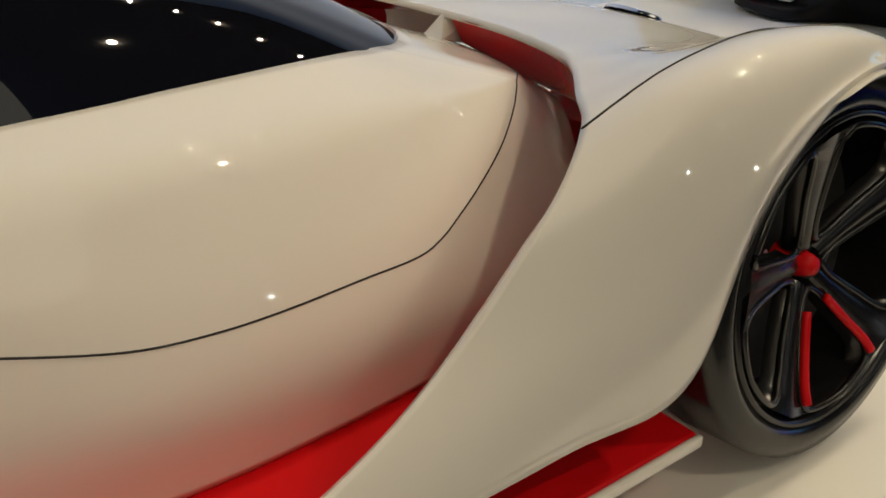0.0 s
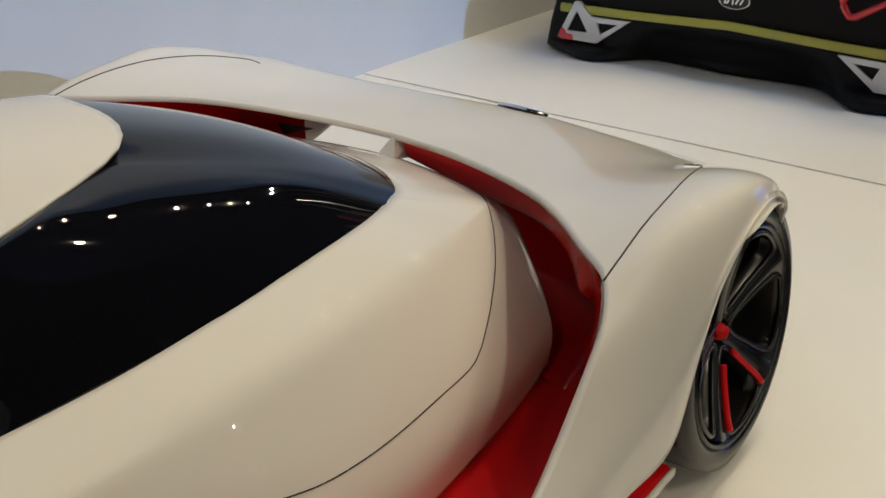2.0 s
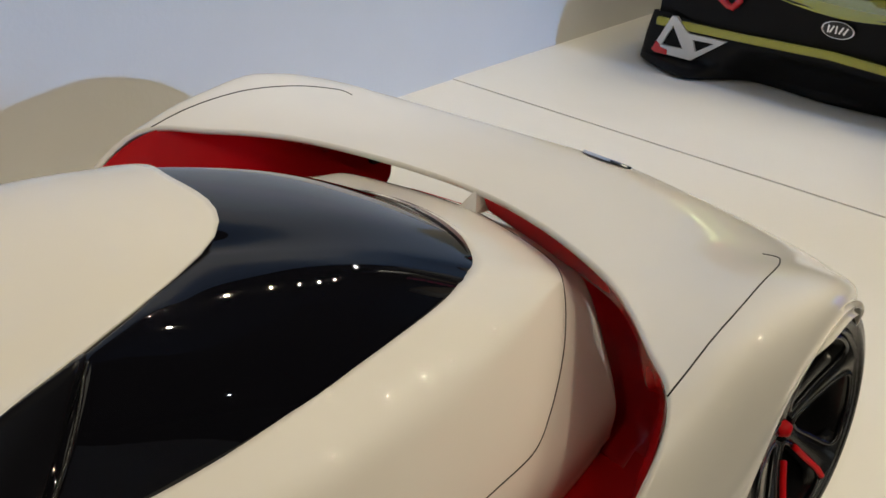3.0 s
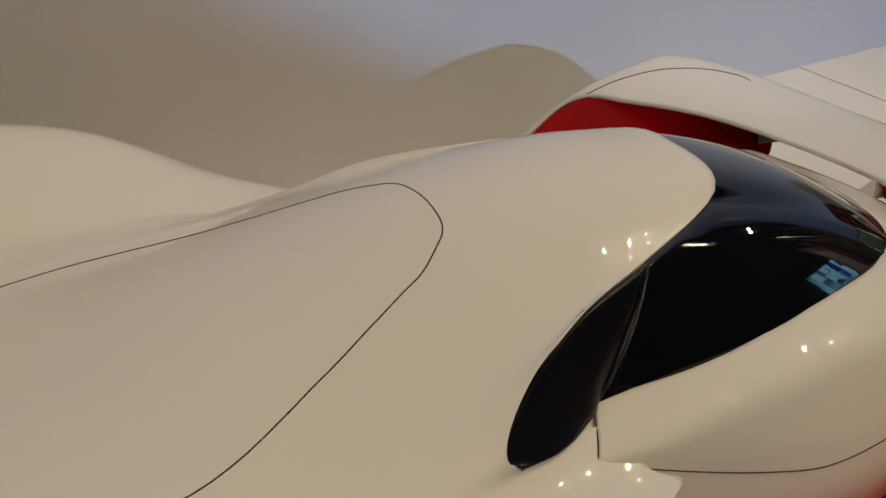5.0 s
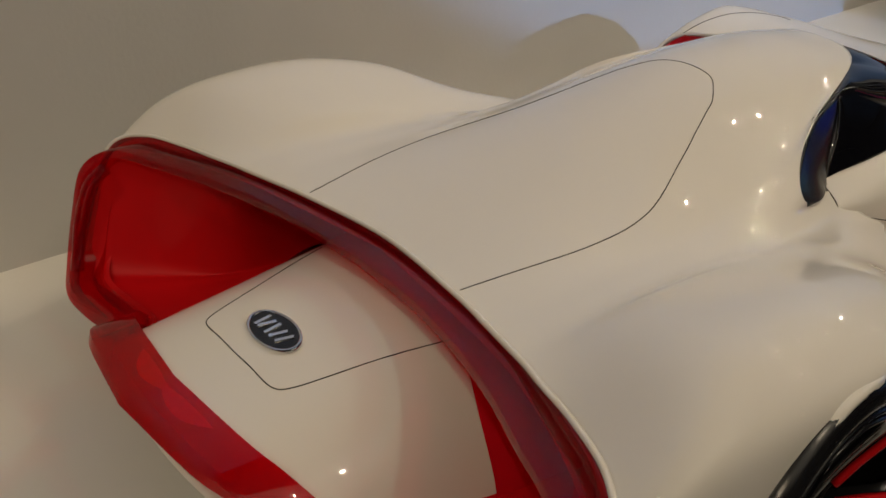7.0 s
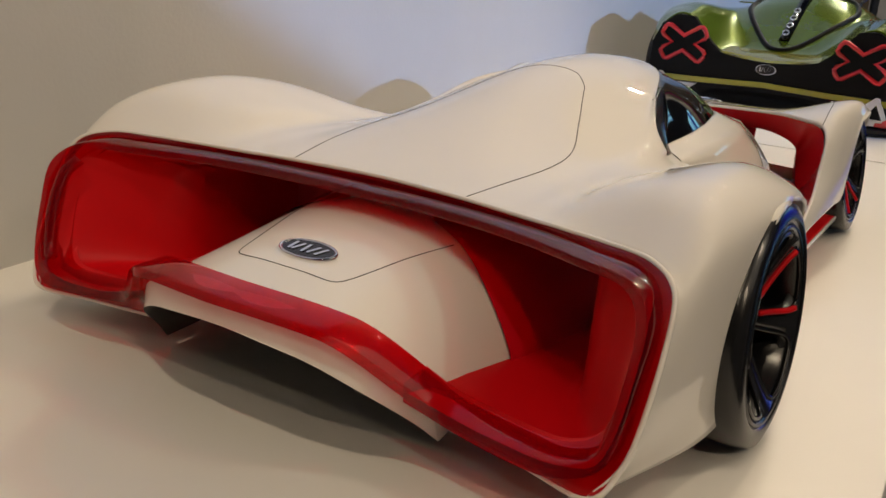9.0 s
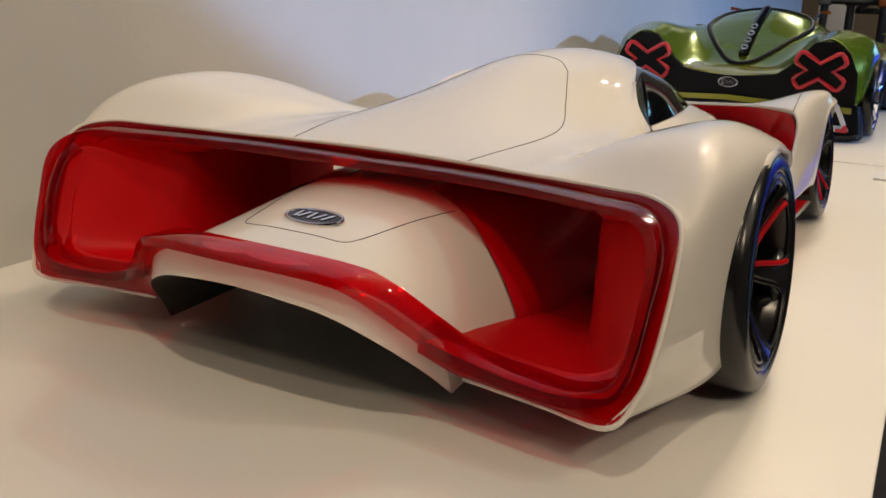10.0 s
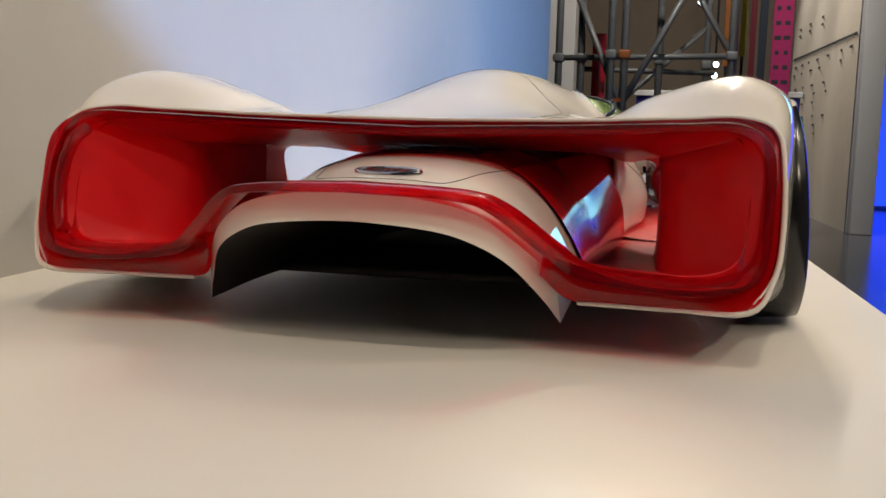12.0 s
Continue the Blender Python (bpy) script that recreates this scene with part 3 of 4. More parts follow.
# panel gaps
HATCH = [(.068, .119, .130), (.081, .19, .135), (.08, .238, .1405), (.062, .285, .152), (.051, .311, .160), (.0437, .328, .165), (.0385, .340, .1685), (.029, .352, .172), (.0235, .3572, .173), (.016, .360, .175), (.0, .361, .178)]
DOOR = [(.0895, .391, .120), (.1125, .377, .1135), (.118, .403, .1015), (.124, .432, .0918), (.1305, .4605, .0842), (.1345, .485, .0785), (.1355, .505, .0765), (.135, .525, .076), (.1335, .55, .0765), (.1305, .571, .076), (.127, .5815, .0775), (.1235, .5895, .080), (.117, .604, .085), (.105, .623, .091), (.093, .639, .098), (.0845, .6485, .1037), (.0805, .6515, .1045), (.055, .669, .1005), (0, .68, .1)]
FENDER = [(.175, .587, .1235), (.1745, .6115, .129), (.1715, .648, .1335), (.164, .688, .131), (.157, .7095, .1235), (.1525, .7155, .119), (.146, .7165, .1175)]
TAIL = [(0, .0325, .0925), (.015, .0328, .0925), (.0305, .0330, .0915), (.0375, .0355, .0915), (.041, .0425, .0915), (.0445, .056, .0925), (.0515, .085, .096), (.062, .12, .1)]
bpy.context.view_layer.update()
part("panel_gap", tube(onto(curve_through(both(HATCH[::-1]), 140), [rear]), .00034, 6), GAP, car, "dark hatch shut line")
for s in (1, -1):
    part("panel_gap", tube(onto([(s * x, y, z) for x, y, z in curve_through(DOOR, 110)], [pod]), .0003, 6), GAP, car)
    part("panel_gap", tube(onto([(s * x, y, z) for x, y, z in curve_through(FENDER, 70)], [front]), .0004, 6), GAP, car)
part("panel_gap", tube(onto(curve_through(both(TAIL), 80), [deck]), .00034, 6), GAP, car)

# strut between the nose and the bridge
fin = bmesh.new()
f0, f1 = [fin.verts.new(p) for p in ((-.0105, .6755, .1), (.0015, .6775, .1), (-.0045, .6835, .1110))], [fin.verts.new(p) for p in ((-.0052, .70, .094), (-.0038, .70, .094), (-.0045, .705, .1075))]
for f in ((f0[0], f0[1], f0[2]), (f0[0], f0[2], f1[2], f1[0]), (f0[1], f1[1], f1[2], f0[2]), (f1[0], f1[2], f1[1]), (f0[0], f1[0], f1[1], f0[1])):
    fin.faces.new(f)
bmesh.ops.recalc_face_normals(fin, faces=fin.faces[:])
part("strut", fin, PAINT, car, "small white triangular fin", smooth=False)


def badge(parent, m, k=1.0):
    ring, disc, bars = bmesh.new(), bmesh.new(), bmesh.new()
    a = np.linspace(0, 2 * math.pi, 40, endpoint=False)
    pr = [(1.0, 0), (1.0, .0012), (.96, .0018), (.9, .0016), (.88, .001)]
    ring = grid([[(.0165 * k * f * math.cos(t), .0085 * k * f * math.sin(t) - .0 * f, h) for f, h in pr] for t in a], closed_v=True)
    f = disc.faces.new([disc.verts.new((.0149 * k * math.cos(t), .0076 * k * math.sin(t), .0011)) for t in a])
    for x, lean, w in ((-.0090, 0, .0016), (-.0056, .42, .0016), (-.0012, 0, .0016), (.0034, .42, .0016), (.0080, .42, .0016)):
        b = box((w * k, .0075 * k, .0006), (x * k, 0, .0014), 0, Matrix.Rotation(-lean, 4, "Z"))
        me = bpy.data.meshes.new("tmp")
        b.to_mesh(me)
        bars.from_mesh(me)
        b.free()
        bpy.data.meshes.remove(me)
    e = part("badge", ring, CHROME, parent, "oval chrome and black badge")
    e.matrix_local = m
    part("field", disc, BLACK, e)
    part("bar", bars, CHROME, e, smooth=False)


badge(car, pose(0, .055, .0952, 8, 0, 0), 1.28)
badge(car, pose(0, .802, .0955, -27, 0, 0), 1.1)


def wheel(name, x, y, z, r, w, side, turn, camber, deep):
    """A wheel whose outer face looks along +x, turned for the other side."""
    e = new(name)
    e.parent = car
    e.matrix_local = pose(x, y, z, 0, -camber, 0 if side > 0 else 180)
    part("tyre", lathe([(-w, r * .80), (-w, r * .93), (-w * .93, r * .985), (-w * .8, r), (-w * .2, r), (-w * .06, r * .985), (-.001, r * .93), (0, r * .88), (-.0015, r * .825), (-.006, r * .81)], 80), TYRE, e, "black slick tyre")
    part("rim", lathe([(-.0025, r * .82), (-.0005, r * .81), (-.0015, r * .785), (-.006, r * .765), (-.03, r * .75), (-w, r * .75)], 80), BLACK, e)
    part("brake_disc", lathe([(-w * .84, r * .02), (-w * .84, r * .755)], 40), DARK, e)

    def dish(rho):
        return -deep + (deep - .002) * min(1, rho / .76) ** 1.5

    for i in range(5):
        a0 = turn + i * 2 * math.pi / 5
        win = []
        for rho, half in ((.15, .12), (.24, .36), (.42, .43), (.6, .46), (.70, .44), (.745, .33)):
            win.append((rho, half))
        right = [(dish(q), q * r * math.cos(a0 + h), q * r * math.sin(a0 + h)) for q, h in win]
        left = [(dish(q), q * r * math.cos(a0 - h), q * r * math.sin(a0 - h)) for q, h in win]
        edge = curve_through(right + [(dish(.755), .755 * r * math.cos(a0), .755 * r * math.sin(a0))] + left[::-1] + [right[0]], 60)[:-1]
        part("window_lip", tube(edge, r * .02, 6, True), BLACK, e)
        b0 = a0 + math.pi / 5
        rows = []
        for q in np.linspace(.1, .76, 10):
            h = math.pi / 5 - float(np.interp(q, [w0[0] for w0 in win], [w0[1] for w0 in win])) + .03
            x0 = dish(q)
            rows.append([(x0 - .006, q * r * math.cos(b0 - h), q * r * math.sin(b0 - h)), (x0, q * r * math.cos(b0 - h * .8), q * r * math.sin(b0 - h * .8)), (x0 + .0015, q * r * math.cos(b0), q * r * math.sin(b0)),
                         (x0, q * r * math.cos(b0 + h * .8), q * r * math.sin(b0 + h * .8)), (x0 - .006, q * r * math.cos(b0 + h), q * r * math.sin(b0 + h))])
        part("spoke", grid(rows), BLACK, e)
        if i == 0:
            for side_pts in (right, left):
                part("accent", tube(curve_through([(p[0] + .002, p[1], p[2]) for p in side_pts[1:5]], 14), r * .026, 6), RED, e, "red spoke accent")
    part("hub", lathe([(.0045 - deep, 0.0001), (.004 - deep, r * .045), (.0015 - deep, r * .062), (-.009 - deep, r * .1)], 24), RED, e, "red hub cap")
    return e


for s in (1, -1):
    wheel("rear_wheel", s * .246, .177, .0750, .0718, .042, s, radians(20 if s > 0 else 80), 4, .021)
    wheel("front_wheel", s * .1995, .679, .0646, .061, .032, s, radians(-80 if s > 0 else 80), 6, .013)

# ---- green model car on the far platform ----
GX, GY, GZ = -.055, 1.285, .0012
green = thing("model_car", "metallic green scale model race car with cross-shaped tail lamps", "model car", at=(GX, GY, GZ))
LIME = mat("lime_metallic", (0.30, 0.30, 0.02), 0.25, metal=0.4, coat=1.0, vary=0.06, grain=200)
PANEL = mat("tail_black", (0.005, 0.005, 0.006), 0.4, vary=0.2, grain=60)
PANEL.node_tree.nodes["Principled BSDF"].inputs["Specular IOR Level"].default_value = 0.15
LAMP = mat("red_lamp", (0.65, 0.02, 0.03), 0.25, coat=0.6, vary=0.05)
WHITE = mat("white_trim", (0.75, 0.75, 0.75), 0.35, vary=0.04)
E_A = [(0, .0, .098), (0, .06, .112), (0, .13, .150), (0, .20, .188), (0, .27, .201), (0, .42, .165), (0, .58, .11), (0, .72, .07)]
E_B = [(0.055, 0.0, 0.099), (0.058, 0.06, 0.113), (0.062, 0.13, 0.15), (0.066, 0.2, 0.181), (0.066, 0.27, 0.191), (0.066, 0.42, 0.16), (0.066, 0.58, 0.105), (0.066, 0.72, 0.065)]
E_C = [(0.095, 0.0, 0.112), (0.1, 0.06, 0.132), (0.104, 0.13, 0.153), (0.108, 0.2, 0.168), (0.108, 0.27, 0.17), (0.11, 0.42, 0.148), (0.115, 0.58, 0.115), (0.11, 0.72, 0.06)]
E_D = [(.145, .0, .161), (.15, .04, .168), (.155, .1, .176), (.155, .18, .164), (.148, .27, .142), (.15, .42, .14), (.155, .55, .138), (.14, .72, .06)]
E_E = [(.182, .0, .150), (.196, .04, .160), (.205, .1, .166), (.205, .18, .145), (.196, .27, .115), (.198, .42, .12), (.2, .55, .13), (.18, .72, .055)]
E_F = [(.203, .0, .105), (.216, .035, .132), (.222, .1, .142), (.22, .18, .112), (.205, .27, .075), (.21, .42, .085), (.214, .55, .112), (.19, .70, .05)]
E_G = [(.2, .0, .047), (.216, .03, .075), (.224, .1, .134), (.219, .165, .09), (.195, .27, .03), (.198, .44, .035), (.215, .55, .1), (.19, .68, .03)]
shell = thicken(part("body", outward(skin([E_A, E_B, E_C, E_D, E_E, E_F, E_G], 70, 110, True), (0, .3, 0)), GREEN, green, "metallic green bodywork with humped fenders"), .003)
bpy.context.view_layer.update()


def holed(edge, holes, depth):
    """A flat plate in x and z with holes, and its thickness along y."""
    bm = bmesh.new()
    for ring in [edge] + holes:
        vs = [bm.verts.new((x, 0, z)) for x, z in ring]
        for k in range(len(vs)):
            bm.edges.new((vs[k], vs[k - 1]))
    bmesh.ops.triangle_fill(bm, use_beauty=True, edges=bm.edges[:])
    out = bmesh.ops.extrude_face_region(bm, geom=bm.faces[:])["geom"]
    for v in out:
        if isinstance(v, bmesh.types.BMVert):
            v.co.y += depth
    return bm


def outline(pts):
    return [(-x, z) for x, z in pts[::-1] if x] + list(pts)


tail = prism(outline([(0, .095), (.08, .103), (.1, .118), (.135, .158), (.165, .160), (.19, .143), (.205, .110), (.207, .05), (.1, .053), (0, .058)]), .012, .001)
part("tail_panel", tail, PANEL, green, "black tail panel", smooth=False).location = (0, -.004, 0)
for s in (1, -1):
    # sunk cross lamps with a red outline
    cx, cz = s * .147, .112
    h, reach, a0 = .0108, .043, radians(32)
    arms = []
    for k in range(4):
        a1 = (a0, math.pi - a0, math.pi + a0, -a0)[k]
        c0, s0 = math.cos(a1), math.sin(a1)
        for u, v in ((reach - .006, -h), (reach - .001, -h * .75), (reach, -h * .3), (reach, h * .3), (reach - .001, h * .75), (reach - .006, h)):
            arms.append((u * c0 - v * s0, u * s0 + v * c0))
        arms.append(((0, h / math.cos(a0)), (-h / math.sin(a0), 0), (0, -h / math.cos(a0)), (h / math.sin(a0), 0))[k])
    pts = [(cx + x, -.008, cz + z) for x, z in arms]
    part("lamp_outline", tube(pts, .0038, 8, True), LAMP, green, "red cross-shaped lamp outline")
    blk = bmesh.new()
    blk.faces.new([blk.verts.new((x, -.007, z)) for x, _, z in pts])
    part("lamp_lens", blk, PANEL, green)
    # white exhaust plate with two three-cornered holes, and a red mark on its corner
    plate = holed([(.184, .060), (.204, .019), (.199, .016), (.153, .016), (.113, .046), (.161, .045), (.178, .0605)],
                  [[(.181, .050), (.193, .0255), (.165, .0265)], [(.154, .0395), (.128, .0405), (.149, .0265)]], .004)
    bmesh.ops.transform(plate, matrix=Matrix.Diagonal((s, 1, 1, 1)), verts=plate.verts)
    bmesh.ops.recalc_face_normals(plate, faces=plate.faces)
    part("exhaust_frame", plate, WHITE, green, "white angular exhaust plate with two holes", smooth=False).location = (0, -.0135, 0)
    part("frame_mark", prism([(s * x, z) for x, z in ((.2046, .0175), (.1995, .0285), (.1945, .0255), (.1935, .0225), (.184, .0215), (.1835, .0155), (.1995, .0152))], .005, .0003), LAMP, green, "red mark on the exhaust plate", smooth=False).location = (0, -.014, 0)
    part("mirror", skin([[(s * .075, .36, .20), (s * .095, .35, .204)], [(s * .078, .37, .195), (s * .1, .365, .197)]], 4, 4), LAMP, green)
    part("mirror_arm", tube([(s * .06, .33, .17), (s * .08, .355, .198)], .003, 6), BLACK, green)
    part("side_spoiler", box((.06, .03, .003), (s * .205, .62, .155), .001), LIME, green)
    part("spoiler_post", box((.004, .02, .07), (s * .2, .62, .122), .001), BLACK, green)
    part("vent", box((.03, .02, .006), (s * .112, .13, .142), .002), BLACK, green)
part("lime_strip", prism(outline([(0, .062), (.1, .058), (.204, .056), (.205, .046), (.1, .049), (0, .053)]), .008, .001), LIME, green, "lime lower strip", smooth=False).location = (0, -.012, 0)
part("lime_spoiler", skin([both([(0, -.010, .095), (.05, -.006, .098), (.085, -.004, .104)]), both([(0, .012, .102), (.05, .012, .104), (.085, .01, .108)]), both([(0, .05, .108), (.05, .05, .109), (.085, .04, .114)])], 30, 8), LIME, green, "lime tail spoiler")
# black rear hull: an arch in the middle between two feet that carry the exhaust plates
HULL = [[(0, -.005, .058), (.06, -.005, .057), (.10, -.007, .056), (.125, -.009, .055), (.15, -.009, .056), (.185, -.009, .062), (.212, -.006, .060), (.216, .012, .058)],
        [(0, -.006, .046), (.06, -.006, .045), (.093, -.009, .043), (.12, -.010, .038), (.15, -.0105, .034), (.185, -.0105, .034), (.217, -.007, .034), (.222, .012, .034)],
        [(0, .004, .034), (.06, .005, .033), (.09, -.002, .031), (.118, -.011, .024), (.15, -.011, .016), (.185, -.011, .015), (.219, -.008, .015), (.225, .012, .015)],
        [(0, .009, .014), (.06, .012, .014), (.092, .008, .014), (.118, -.012, .013), (.145, -.030, .010), (.18, -.026, .0105), (.219, -.010, .0105), (.225, .012, .010)],
        [(0, .012, .001), (.06, .018, .001), (.095, .015, .001), (.120, -.010, .001), (.145, -.032, .001), (.18, -.026, .0025), (.217, -.008, .004), (.223, .012, .004)],
        [(0, .05, .001), (.06, .05, .001), (.095, .05, .001), (.120, .05, .001), (.145, .05, .001), (.18, .05, .001), (.214, .05, .003), (.22, .05, .004)]]
part("diffuser", outward(skin([both(h) for h in HULL], 80, 40), (0, .03, .03)), PANEL, green, "black rear hull with two feet")
SHIELD = [(0, .055, .112), (.03, .075, .12), (.075, .14, .155), (.092, .20, .172), (.07, .25, .187), (0, .265, .2)]
part("window_frame", tube(onto(curve_through(both(SHIELD), 90), [shell]), .005, 8), PANEL, green, "black rear window frame")
part("spine", tube(onto(curve_through([(0, .085, .122), (0, .15, .16), (0, .24, .196)], 20), [shell], .001), .009, 8), GLASS, green)
for k in range(4):
    q = onto([(0, .095 + .02 * k, .13 + .012 * k)], [shell], .009)[0]
    ring = part("spine_ring", grid([[(.006 * math.cos(a) * f, .008 * math.sin(a) * f, h) for f, h in ((1, 0), (1, .002), (.7, .002), (.7, 0))] for a in np.linspace(0, 6.283, 16, endpoint=False)], closed_v=True), CHROME, green)
    ring.matrix_local = pose(q[0], q[1], q[2], 30)
badge(green, pose(0, -.006, .083, 90, 0, 0), 1.05)
for s in (1, -1):
    for yy, zz, rr in ((.105, .066, .066), (.55, .062, .062)):
        w0 = new("wheel")
        w0.parent = green
        w0.matrix_local = pose(s * .231, yy, zz, 0, 0, 0 if s > 0 else 180)
        part("tyre", lathe([(-.045, rr * .8), (-.045, rr * .95), (-.04, rr), (-.006, rr), (0, rr * .95), (0, rr * .84), (-.004, rr * .8)], 48), TYRE, w0)
        part("rim", lathe([(-.004, rr * .82), (-.001, rr * .8), (-.003, rr * .74), (-.02, rr * .7)], 48), CHROME, w0)
        for k in range(5):
            a = k * 1.2566 + .3
            part("spoke", tube([(-.012, rr * .1 * math.cos(a), rr * .1 * math.sin(a)), (-.004, rr * .75 * math.cos(a), rr * .75 * math.sin(a))], rr * .06, 6), CHROME, w0)
        part("hub", lathe([(-.008, .0001), (-.009, rr * .12), (-.02, rr * .14)], 20), BLACK, w0)
part("underbody", box((.36, .6, .008), (0, .36, .02), .002), UNDER, green)

# ---- the hall beyond ----
STEEL = mat("galvanised_steel", (0.30, 0.30, 0.29), 0.45, metal=0.3, vary=0.2, grain=30)
GREY = mat("ribbed_grey", (0.42, 0.40, 0.38), 0.6, vary=0.05)
BEIGE = mat("pleated_beige", (0.56, 0.49, 0.40), 0.7, vary=0.06)
POST = mat("post_grey", (0.5, 0.5, 0.5), 0.5, vary=0.04)
SCREEN = mat("screen_blue", (0.02, 0.02, 0.05), 0.3, emit=(0.02, 0.05, 0.9), power=1.6)
SCREEN_TOP = mat("screen_cyan", (0.02, 0.02, 0.05), 0.3, emit=(0.12, 0.55, 1.0), power=2.4)
nt = SCREEN_TOP.node_tree
co, tiles, wave = nt.nodes.new("ShaderNodeTexCoord"), nt.nodes.new("ShaderNodeTexVoronoi"), nt.nodes.new("ShaderNodeTexNoise")
tiles.distance, tiles.inputs["Scale"].default_value, wave.inputs["Scale"].default_value = "CHEBYCHEV", 2.2, 1.1
ramp = nt.nodes.new("ShaderNodeValToRGB")
ramp.color_ramp.elements[0].position, ramp.color_ramp.elements[0].color = 0.40, (0.003, 0.02, 0.22, 1)
ramp.color_ramp.elements[1].position, ramp.color_ramp.elements[1].color = 0.62, (0.35, 0.8, 1.0, 1)
mixed = nt.nodes.new("ShaderNodeMath")
mixed.operation, mixed.inputs[2].default_value = "MULTIPLY_ADD", 0.05
nt.links.new(co.outputs["Object"], tiles.inputs["Vector"])
nt.links.new(co.outputs["Object"], wave.inputs["Vector"])
nt.links.new(tiles.outputs["Color"], mixed.inputs[0])
nt.links.new(wave.outputs[0], mixed.inputs[1])
mixed.inputs[2].default_value = 0.25
nt.links.new(mixed.outputs[0], ramp.inputs[0])
nt.links.new(ramp.outputs[0], nt.nodes["Principled BSDF"].inputs["Emission Color"])
nt.nodes["Principled BSDF"].inputs["Emission Strength"].default_value = 3.2
BROWN = mat("far_wall_brown", (0.24, 0.19, 0.14), 0.8, vary=0.1)
INK = mat("print_dark", (0.06, 0.06, 0.065), 0.7)
ceiling = tagged(link_mesh("ceiling", box((16, 20, .1), (2, 5, 3.45)), DARK, False), "dark hall ceiling", "ceiling", kind="structure")
for nm, size, at in (("wall_north", (16, .1, 4.3), (2, 13.0, 1.3)), ("wall_south", (16, .1, 4.3), (2, -4.9, 1.3)), ("wall_east", (.1, 20, 4.3), (9.9, 5, 1.3)), ("wall_far_west", (.1, 20, 4.3), (-5.9, 5, 1.3))):
    tagged(link_mesh(nm, box(size, at), BROWN if nm == "wall_north" else DARK, False), "dark hall wall", "wall", kind="structure")

# unseen panel, added to keep the stage light off the car's lower side
tagged(link_mesh("light_blocker", box((.06, 3.4, 1.24), (1.55, -.6, -.13)), GREY, False), "unseen low grey light blocker across the aisle", "wall", kind="structure")

CLAMP = mat("clamp_orange", (0.45, 0.14, 0.03), 0.5, vary=0.1)
scaffold = thing("scaffold", "grey steel scaffold tower with diagonal braces and orange clamps", "scaffold", at=(0, 6, -.75))
for x, y in ((-.68, .3), (-.52, .3), (-.29, 0), (-.2, 0), (.02, .5), (.5, .1), (.36, .9)):
    part("upright", tube([(x, y, 0), (x, y, 3.9)], .026, 12), STEEL, scaffold)
    for z in (.95, 1.42, 2.0):
        part("clamp", box((.075, .075, .06), (x, y, z), .012), CLAMP if (x + z) % .3 < .1 else STEEL, scaffold)
for z in (.95, 1.42, 2.0):
    part("ledger", tube([(-.72, .3, z), (.52, .1, z)], .02, 10), STEEL, scaffold)
    part("ledger", tube([(-.52, .55, z - .06), (.42, .9, z - .06)], .02, 10), STEEL, scaffold)
for a, b in (((-.62, .3, 2.0), (-.2, 0, 1.05)), ((-.2, 0, 1.1), (.3, .1, 2.05)), ((-.5, .55, .9), (.36, .9, 1.7)), ((.02, .5, 2.3), (.5, .1, 1.42))):
    part("brace", tube([a, b], .021, 10), STEEL, scaffold)
part("red_panel", box((.10, .03, .5), (-.40, .4, 1.35), .01), LAMP, scaffold)

STRIPES = [("orange", (.50, .16, .02), .50, 6.9, .045, .66), ("brown", (.16, .07, .03), .555, 6.8, .035, .6), ("yellow", (.55, .40, .02), .60, 6.7, .045, .72), ("red", (.22, .02, .03), .66, 6.6, .04, .5), ("slate", (.04, .05, .07), .72, 6.5, .05, .5), ("pink", (.70, .04, .20), .84, 6.4, .13, .42)]
for nm, c, x, y, w, low in STRIPES:
    b = thing("display_board", "tall narrow " + nm + " display board on a dark post", "board", "row of display boards", at=(x, y, -.75))
    part("panel", box((w, .03, 2.3 - low), (0, 0, low + .75 + (2.3 - low) / 2), .003), mat(nm + "_board", c, .5, vary=.08), b, smooth=False)
    part("post", box((.02, .02, low + .76), (0, .004, (low + .76) / 2), .002), DARK, b, smooth=False)
    if nm == "pink":
        for k in range(18):
            for u in (-.032, .028):
                part("print_bar", box((.042 - .008 * (k % 3), .003, .028), (u, -.016, low + .85 + .1 * k)), INK, b, smooth=False)

info = thing("info_wall", "tall pleated beige information wall with printed lines", "display wall", at=(1.62, 12.6, -.75))
n, END = 72, Vector((.20, -3.45, 0))
rows = [[(END.x * k / n - (.022 if k % 3 == 0 else -.006), END.y * k / n, z) for k in range(n + 1)] for z in (0, 1.0, 2.0, 3.9)]
part("pleated_panel", grid(rows), BEIGE, info, "pleated beige fabric panel", smooth=False)
part("post", box((.20, .16, 3.9), (END.x + .10, END.y - .09, 1.95), .008), POST, info, "plain light grey end post")
part("back_panel", box((.05, 3.4, 3.9), (.22, END.y / 2, 1.95), .004), POST, info, smooth=False)
SIDE = Matrix.Rotation(math.atan2(END.x, -END.y), 4, "Z")
lines = [(u, z, .16) for z in (2.18, 2.26) for u in (.12, .3, .5)]
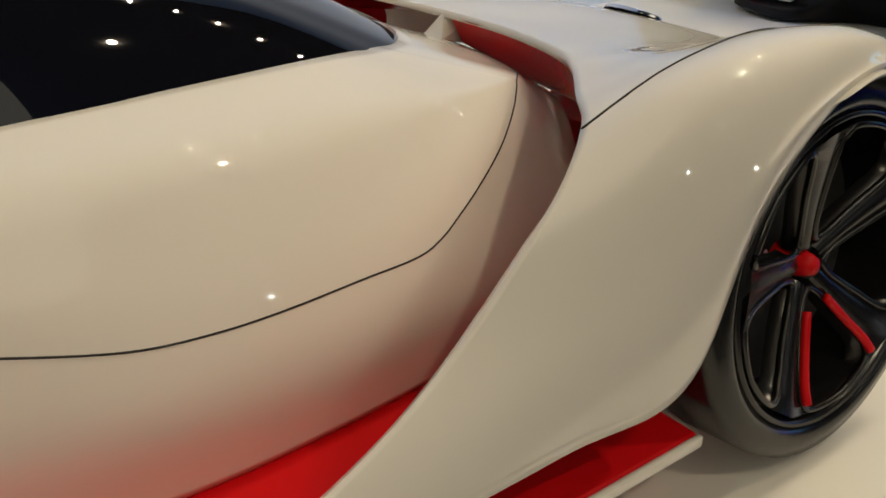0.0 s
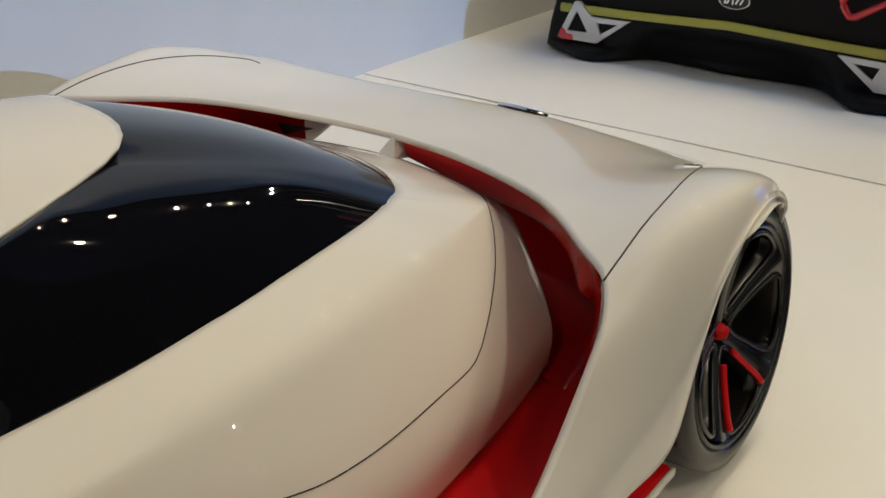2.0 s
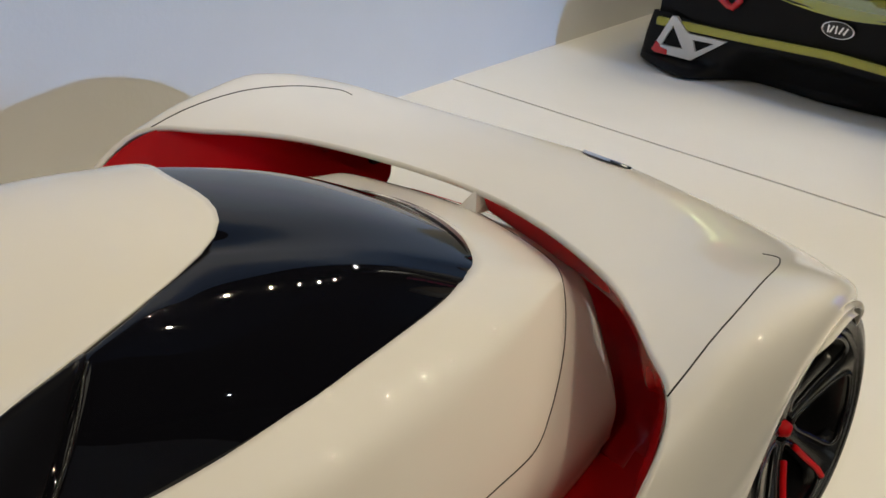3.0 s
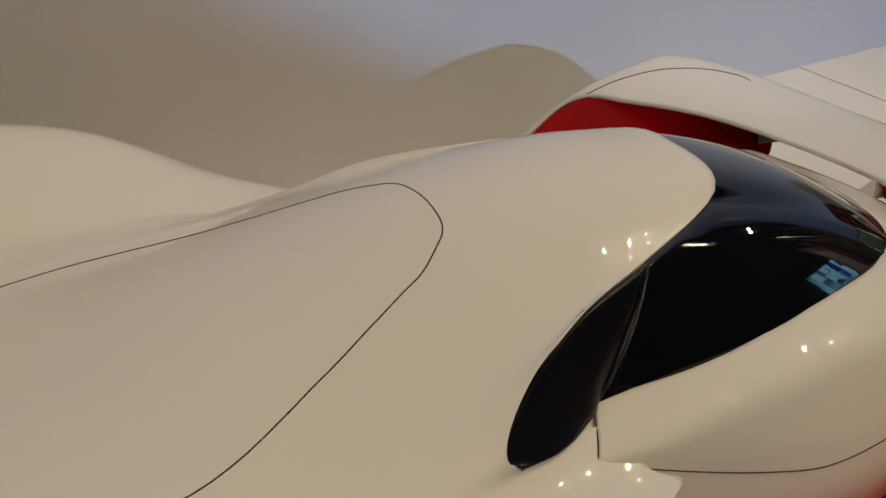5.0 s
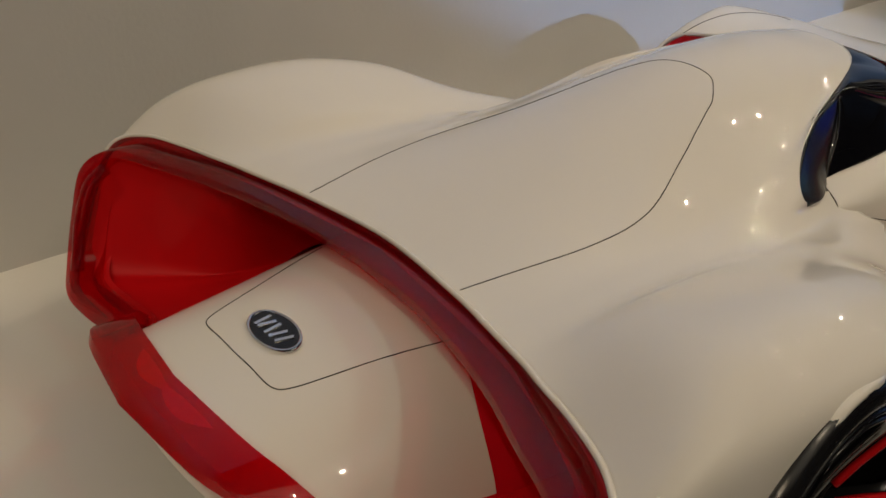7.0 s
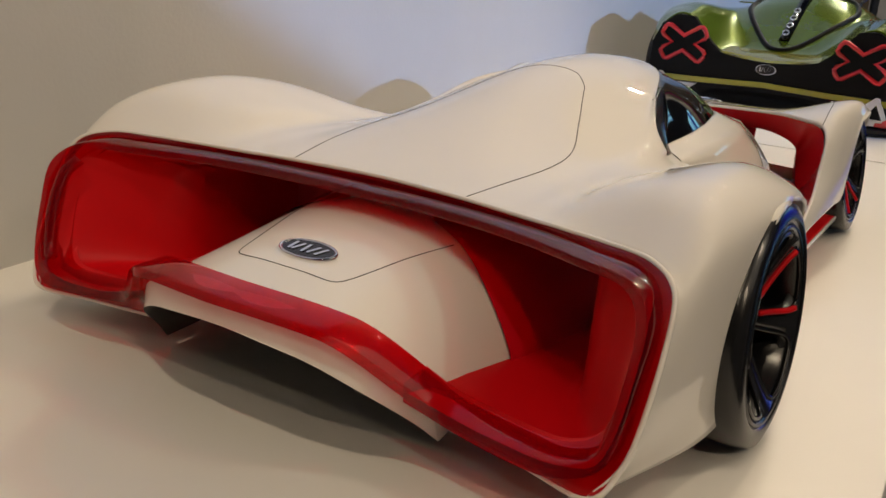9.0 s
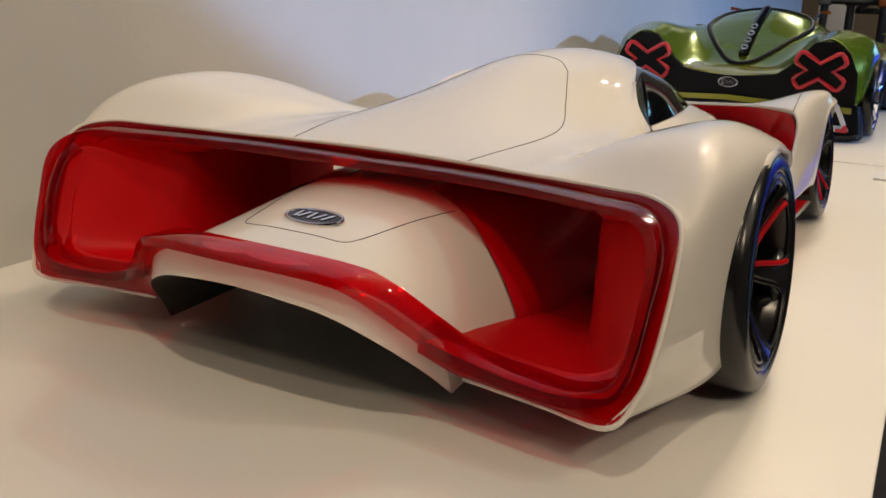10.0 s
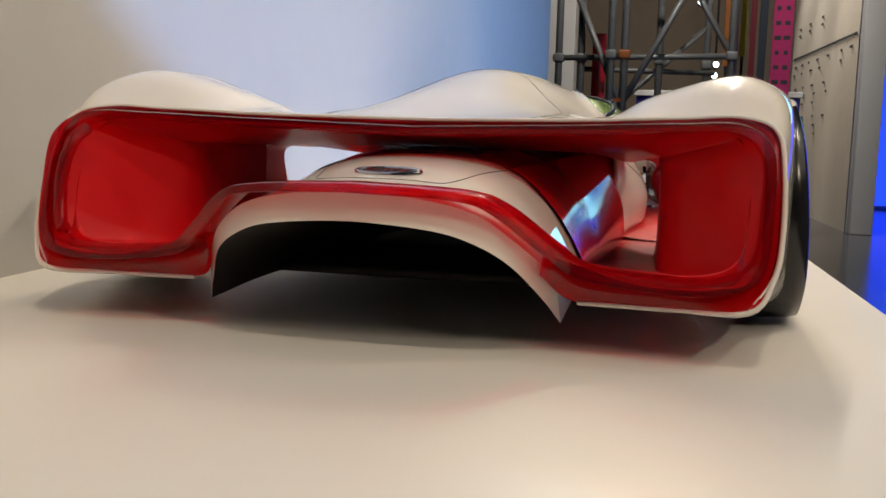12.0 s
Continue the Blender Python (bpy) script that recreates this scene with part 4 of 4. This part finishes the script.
for z, ends in ((1.80, (.08, .2, .32, .46, .62, .8, .92)), (1.70, (.06, .2, .36, .5, .8)), (1.52, (.1, .24, .4, .58)), (1.42, (.1, .26, .44, .62)), (1.32, (.1, .24, .42)), (1.16, (.12, .26, .44, .6)), (1.06, (.12, .28, .46)), (.96, (.12, .3, .48)), (.84, (.14, .3))):
    lines += [(u, z, .20 - .09 * ((k * 7 + int(z * 50)) % 3) / 2) for k, u in enumerate(ends)]
for u, z, w in lines:
    part("print_bar", box((.004, w * .7, .022), (END.x * u - .024, END.y * u, z), 0, SIDE), INK, info, smooth=False)
part("print_rule", box((.006, 3.3, .022), (END.x / 2 - .024, END.y / 2, 1.91), 0, SIDE), INK, info, smooth=False)

screen = thing("led_screen", "large lit blue led screen with a bright cyan band", "screen", at=(4.0, 12.75, -.75))
part("lower_screen", box((3.0, .05, 1.80), (0, 0, .95)), SCREEN, screen, "deep blue lower picture", smooth=False)
part("upper_screen", box((3.0, .05, 1.30), (0, 0, 2.55)), SCREEN_TOP, screen, "bright cyan upper picture", smooth=False)
part("frame", box((3.06, .08, .04), (0, .03, 3.22), .006), DARK, screen, smooth=False)
cab = thing("counter", "long white-topped counter with a blue front", "counter", at=(.5, 8.4, -.75))
part("front", box((1.4, .4, 1.24), (0, 0, .62), .004), mat("counter_blue", (.03, .03, .30), .4), cab, "deep blue front", smooth=False)
part("top", box((1.44, .44, .05), (0, 0, 1.267), .006), WHITE, cab, "white top", smooth=False)
FIXTURE = mat("lit_lens", (0.8, 0.8, 0.8), 0.3, emit=(0.85, 0.95, 1.0), power=5.0)
for x, y, z in ((0.33, 9.0, 1.42), (0.48, 8.6, 0.70), (0.49, 8.6, 0.80)):
    lit = thing("ceiling_lamp", "small lit white spotlight in a dark housing", "spotlight", "row of hall spotlights", at=(x, y, z))
    part("housing", lathe([(-.05, .02), (-.05, .03), (.05, .034), (.05, .028)], 20), DARK, lit).matrix_local = pose(0, 0, 0, 0, 0, 90)
    part("lens", lathe([(-.051, .0005), (-.054, .026)], 20), FIXTURE, lit).matrix_local = pose(0, 0, 0, 0, 0, 90)
    part("stem", tube([(0, 0, .03), (0, 0, 3.4 - z)], .006, 6), DARK, lit)
box_w = link_mesh("wall_panel", box((.55, .1, .3), (0, 0, 0), .006), WHITE, False)
box_w.location = (-2.05, 12.9, .58)
tagged(box_w, "white rectangular panel on the brown far wall", "panel")
box_b = link_mesh("wall_screen", box((.6, .1, .9), (0, 0, 0), .006), BLACK, False)
box_b.location = (-1.75, 12.9, 1.35)
tagged(box_b, "dark switched-off screen on the far wall", "screen")
column = link_mesh("column", box((.30, .3, 4.15), (0, 0, 0), .01), POST, False)
column.location = (-1.05, 9.5, 1.325)
tagged(column, "plain pale grey hall column", "column", kind="structure")
placard = thing("placard", "small white label card lying on the platform", "label", at=(.262, .985, 0))
part("card", box((.075, .05, .003), (0, 0, .0015), .0006), WHITE, placard)
for k in range(3):
    part("print_bar", box((.03 - .006 * k, .004, .0004), (-.01, .012 - .01 * k, .0032)), INK, placard, smooth=False)
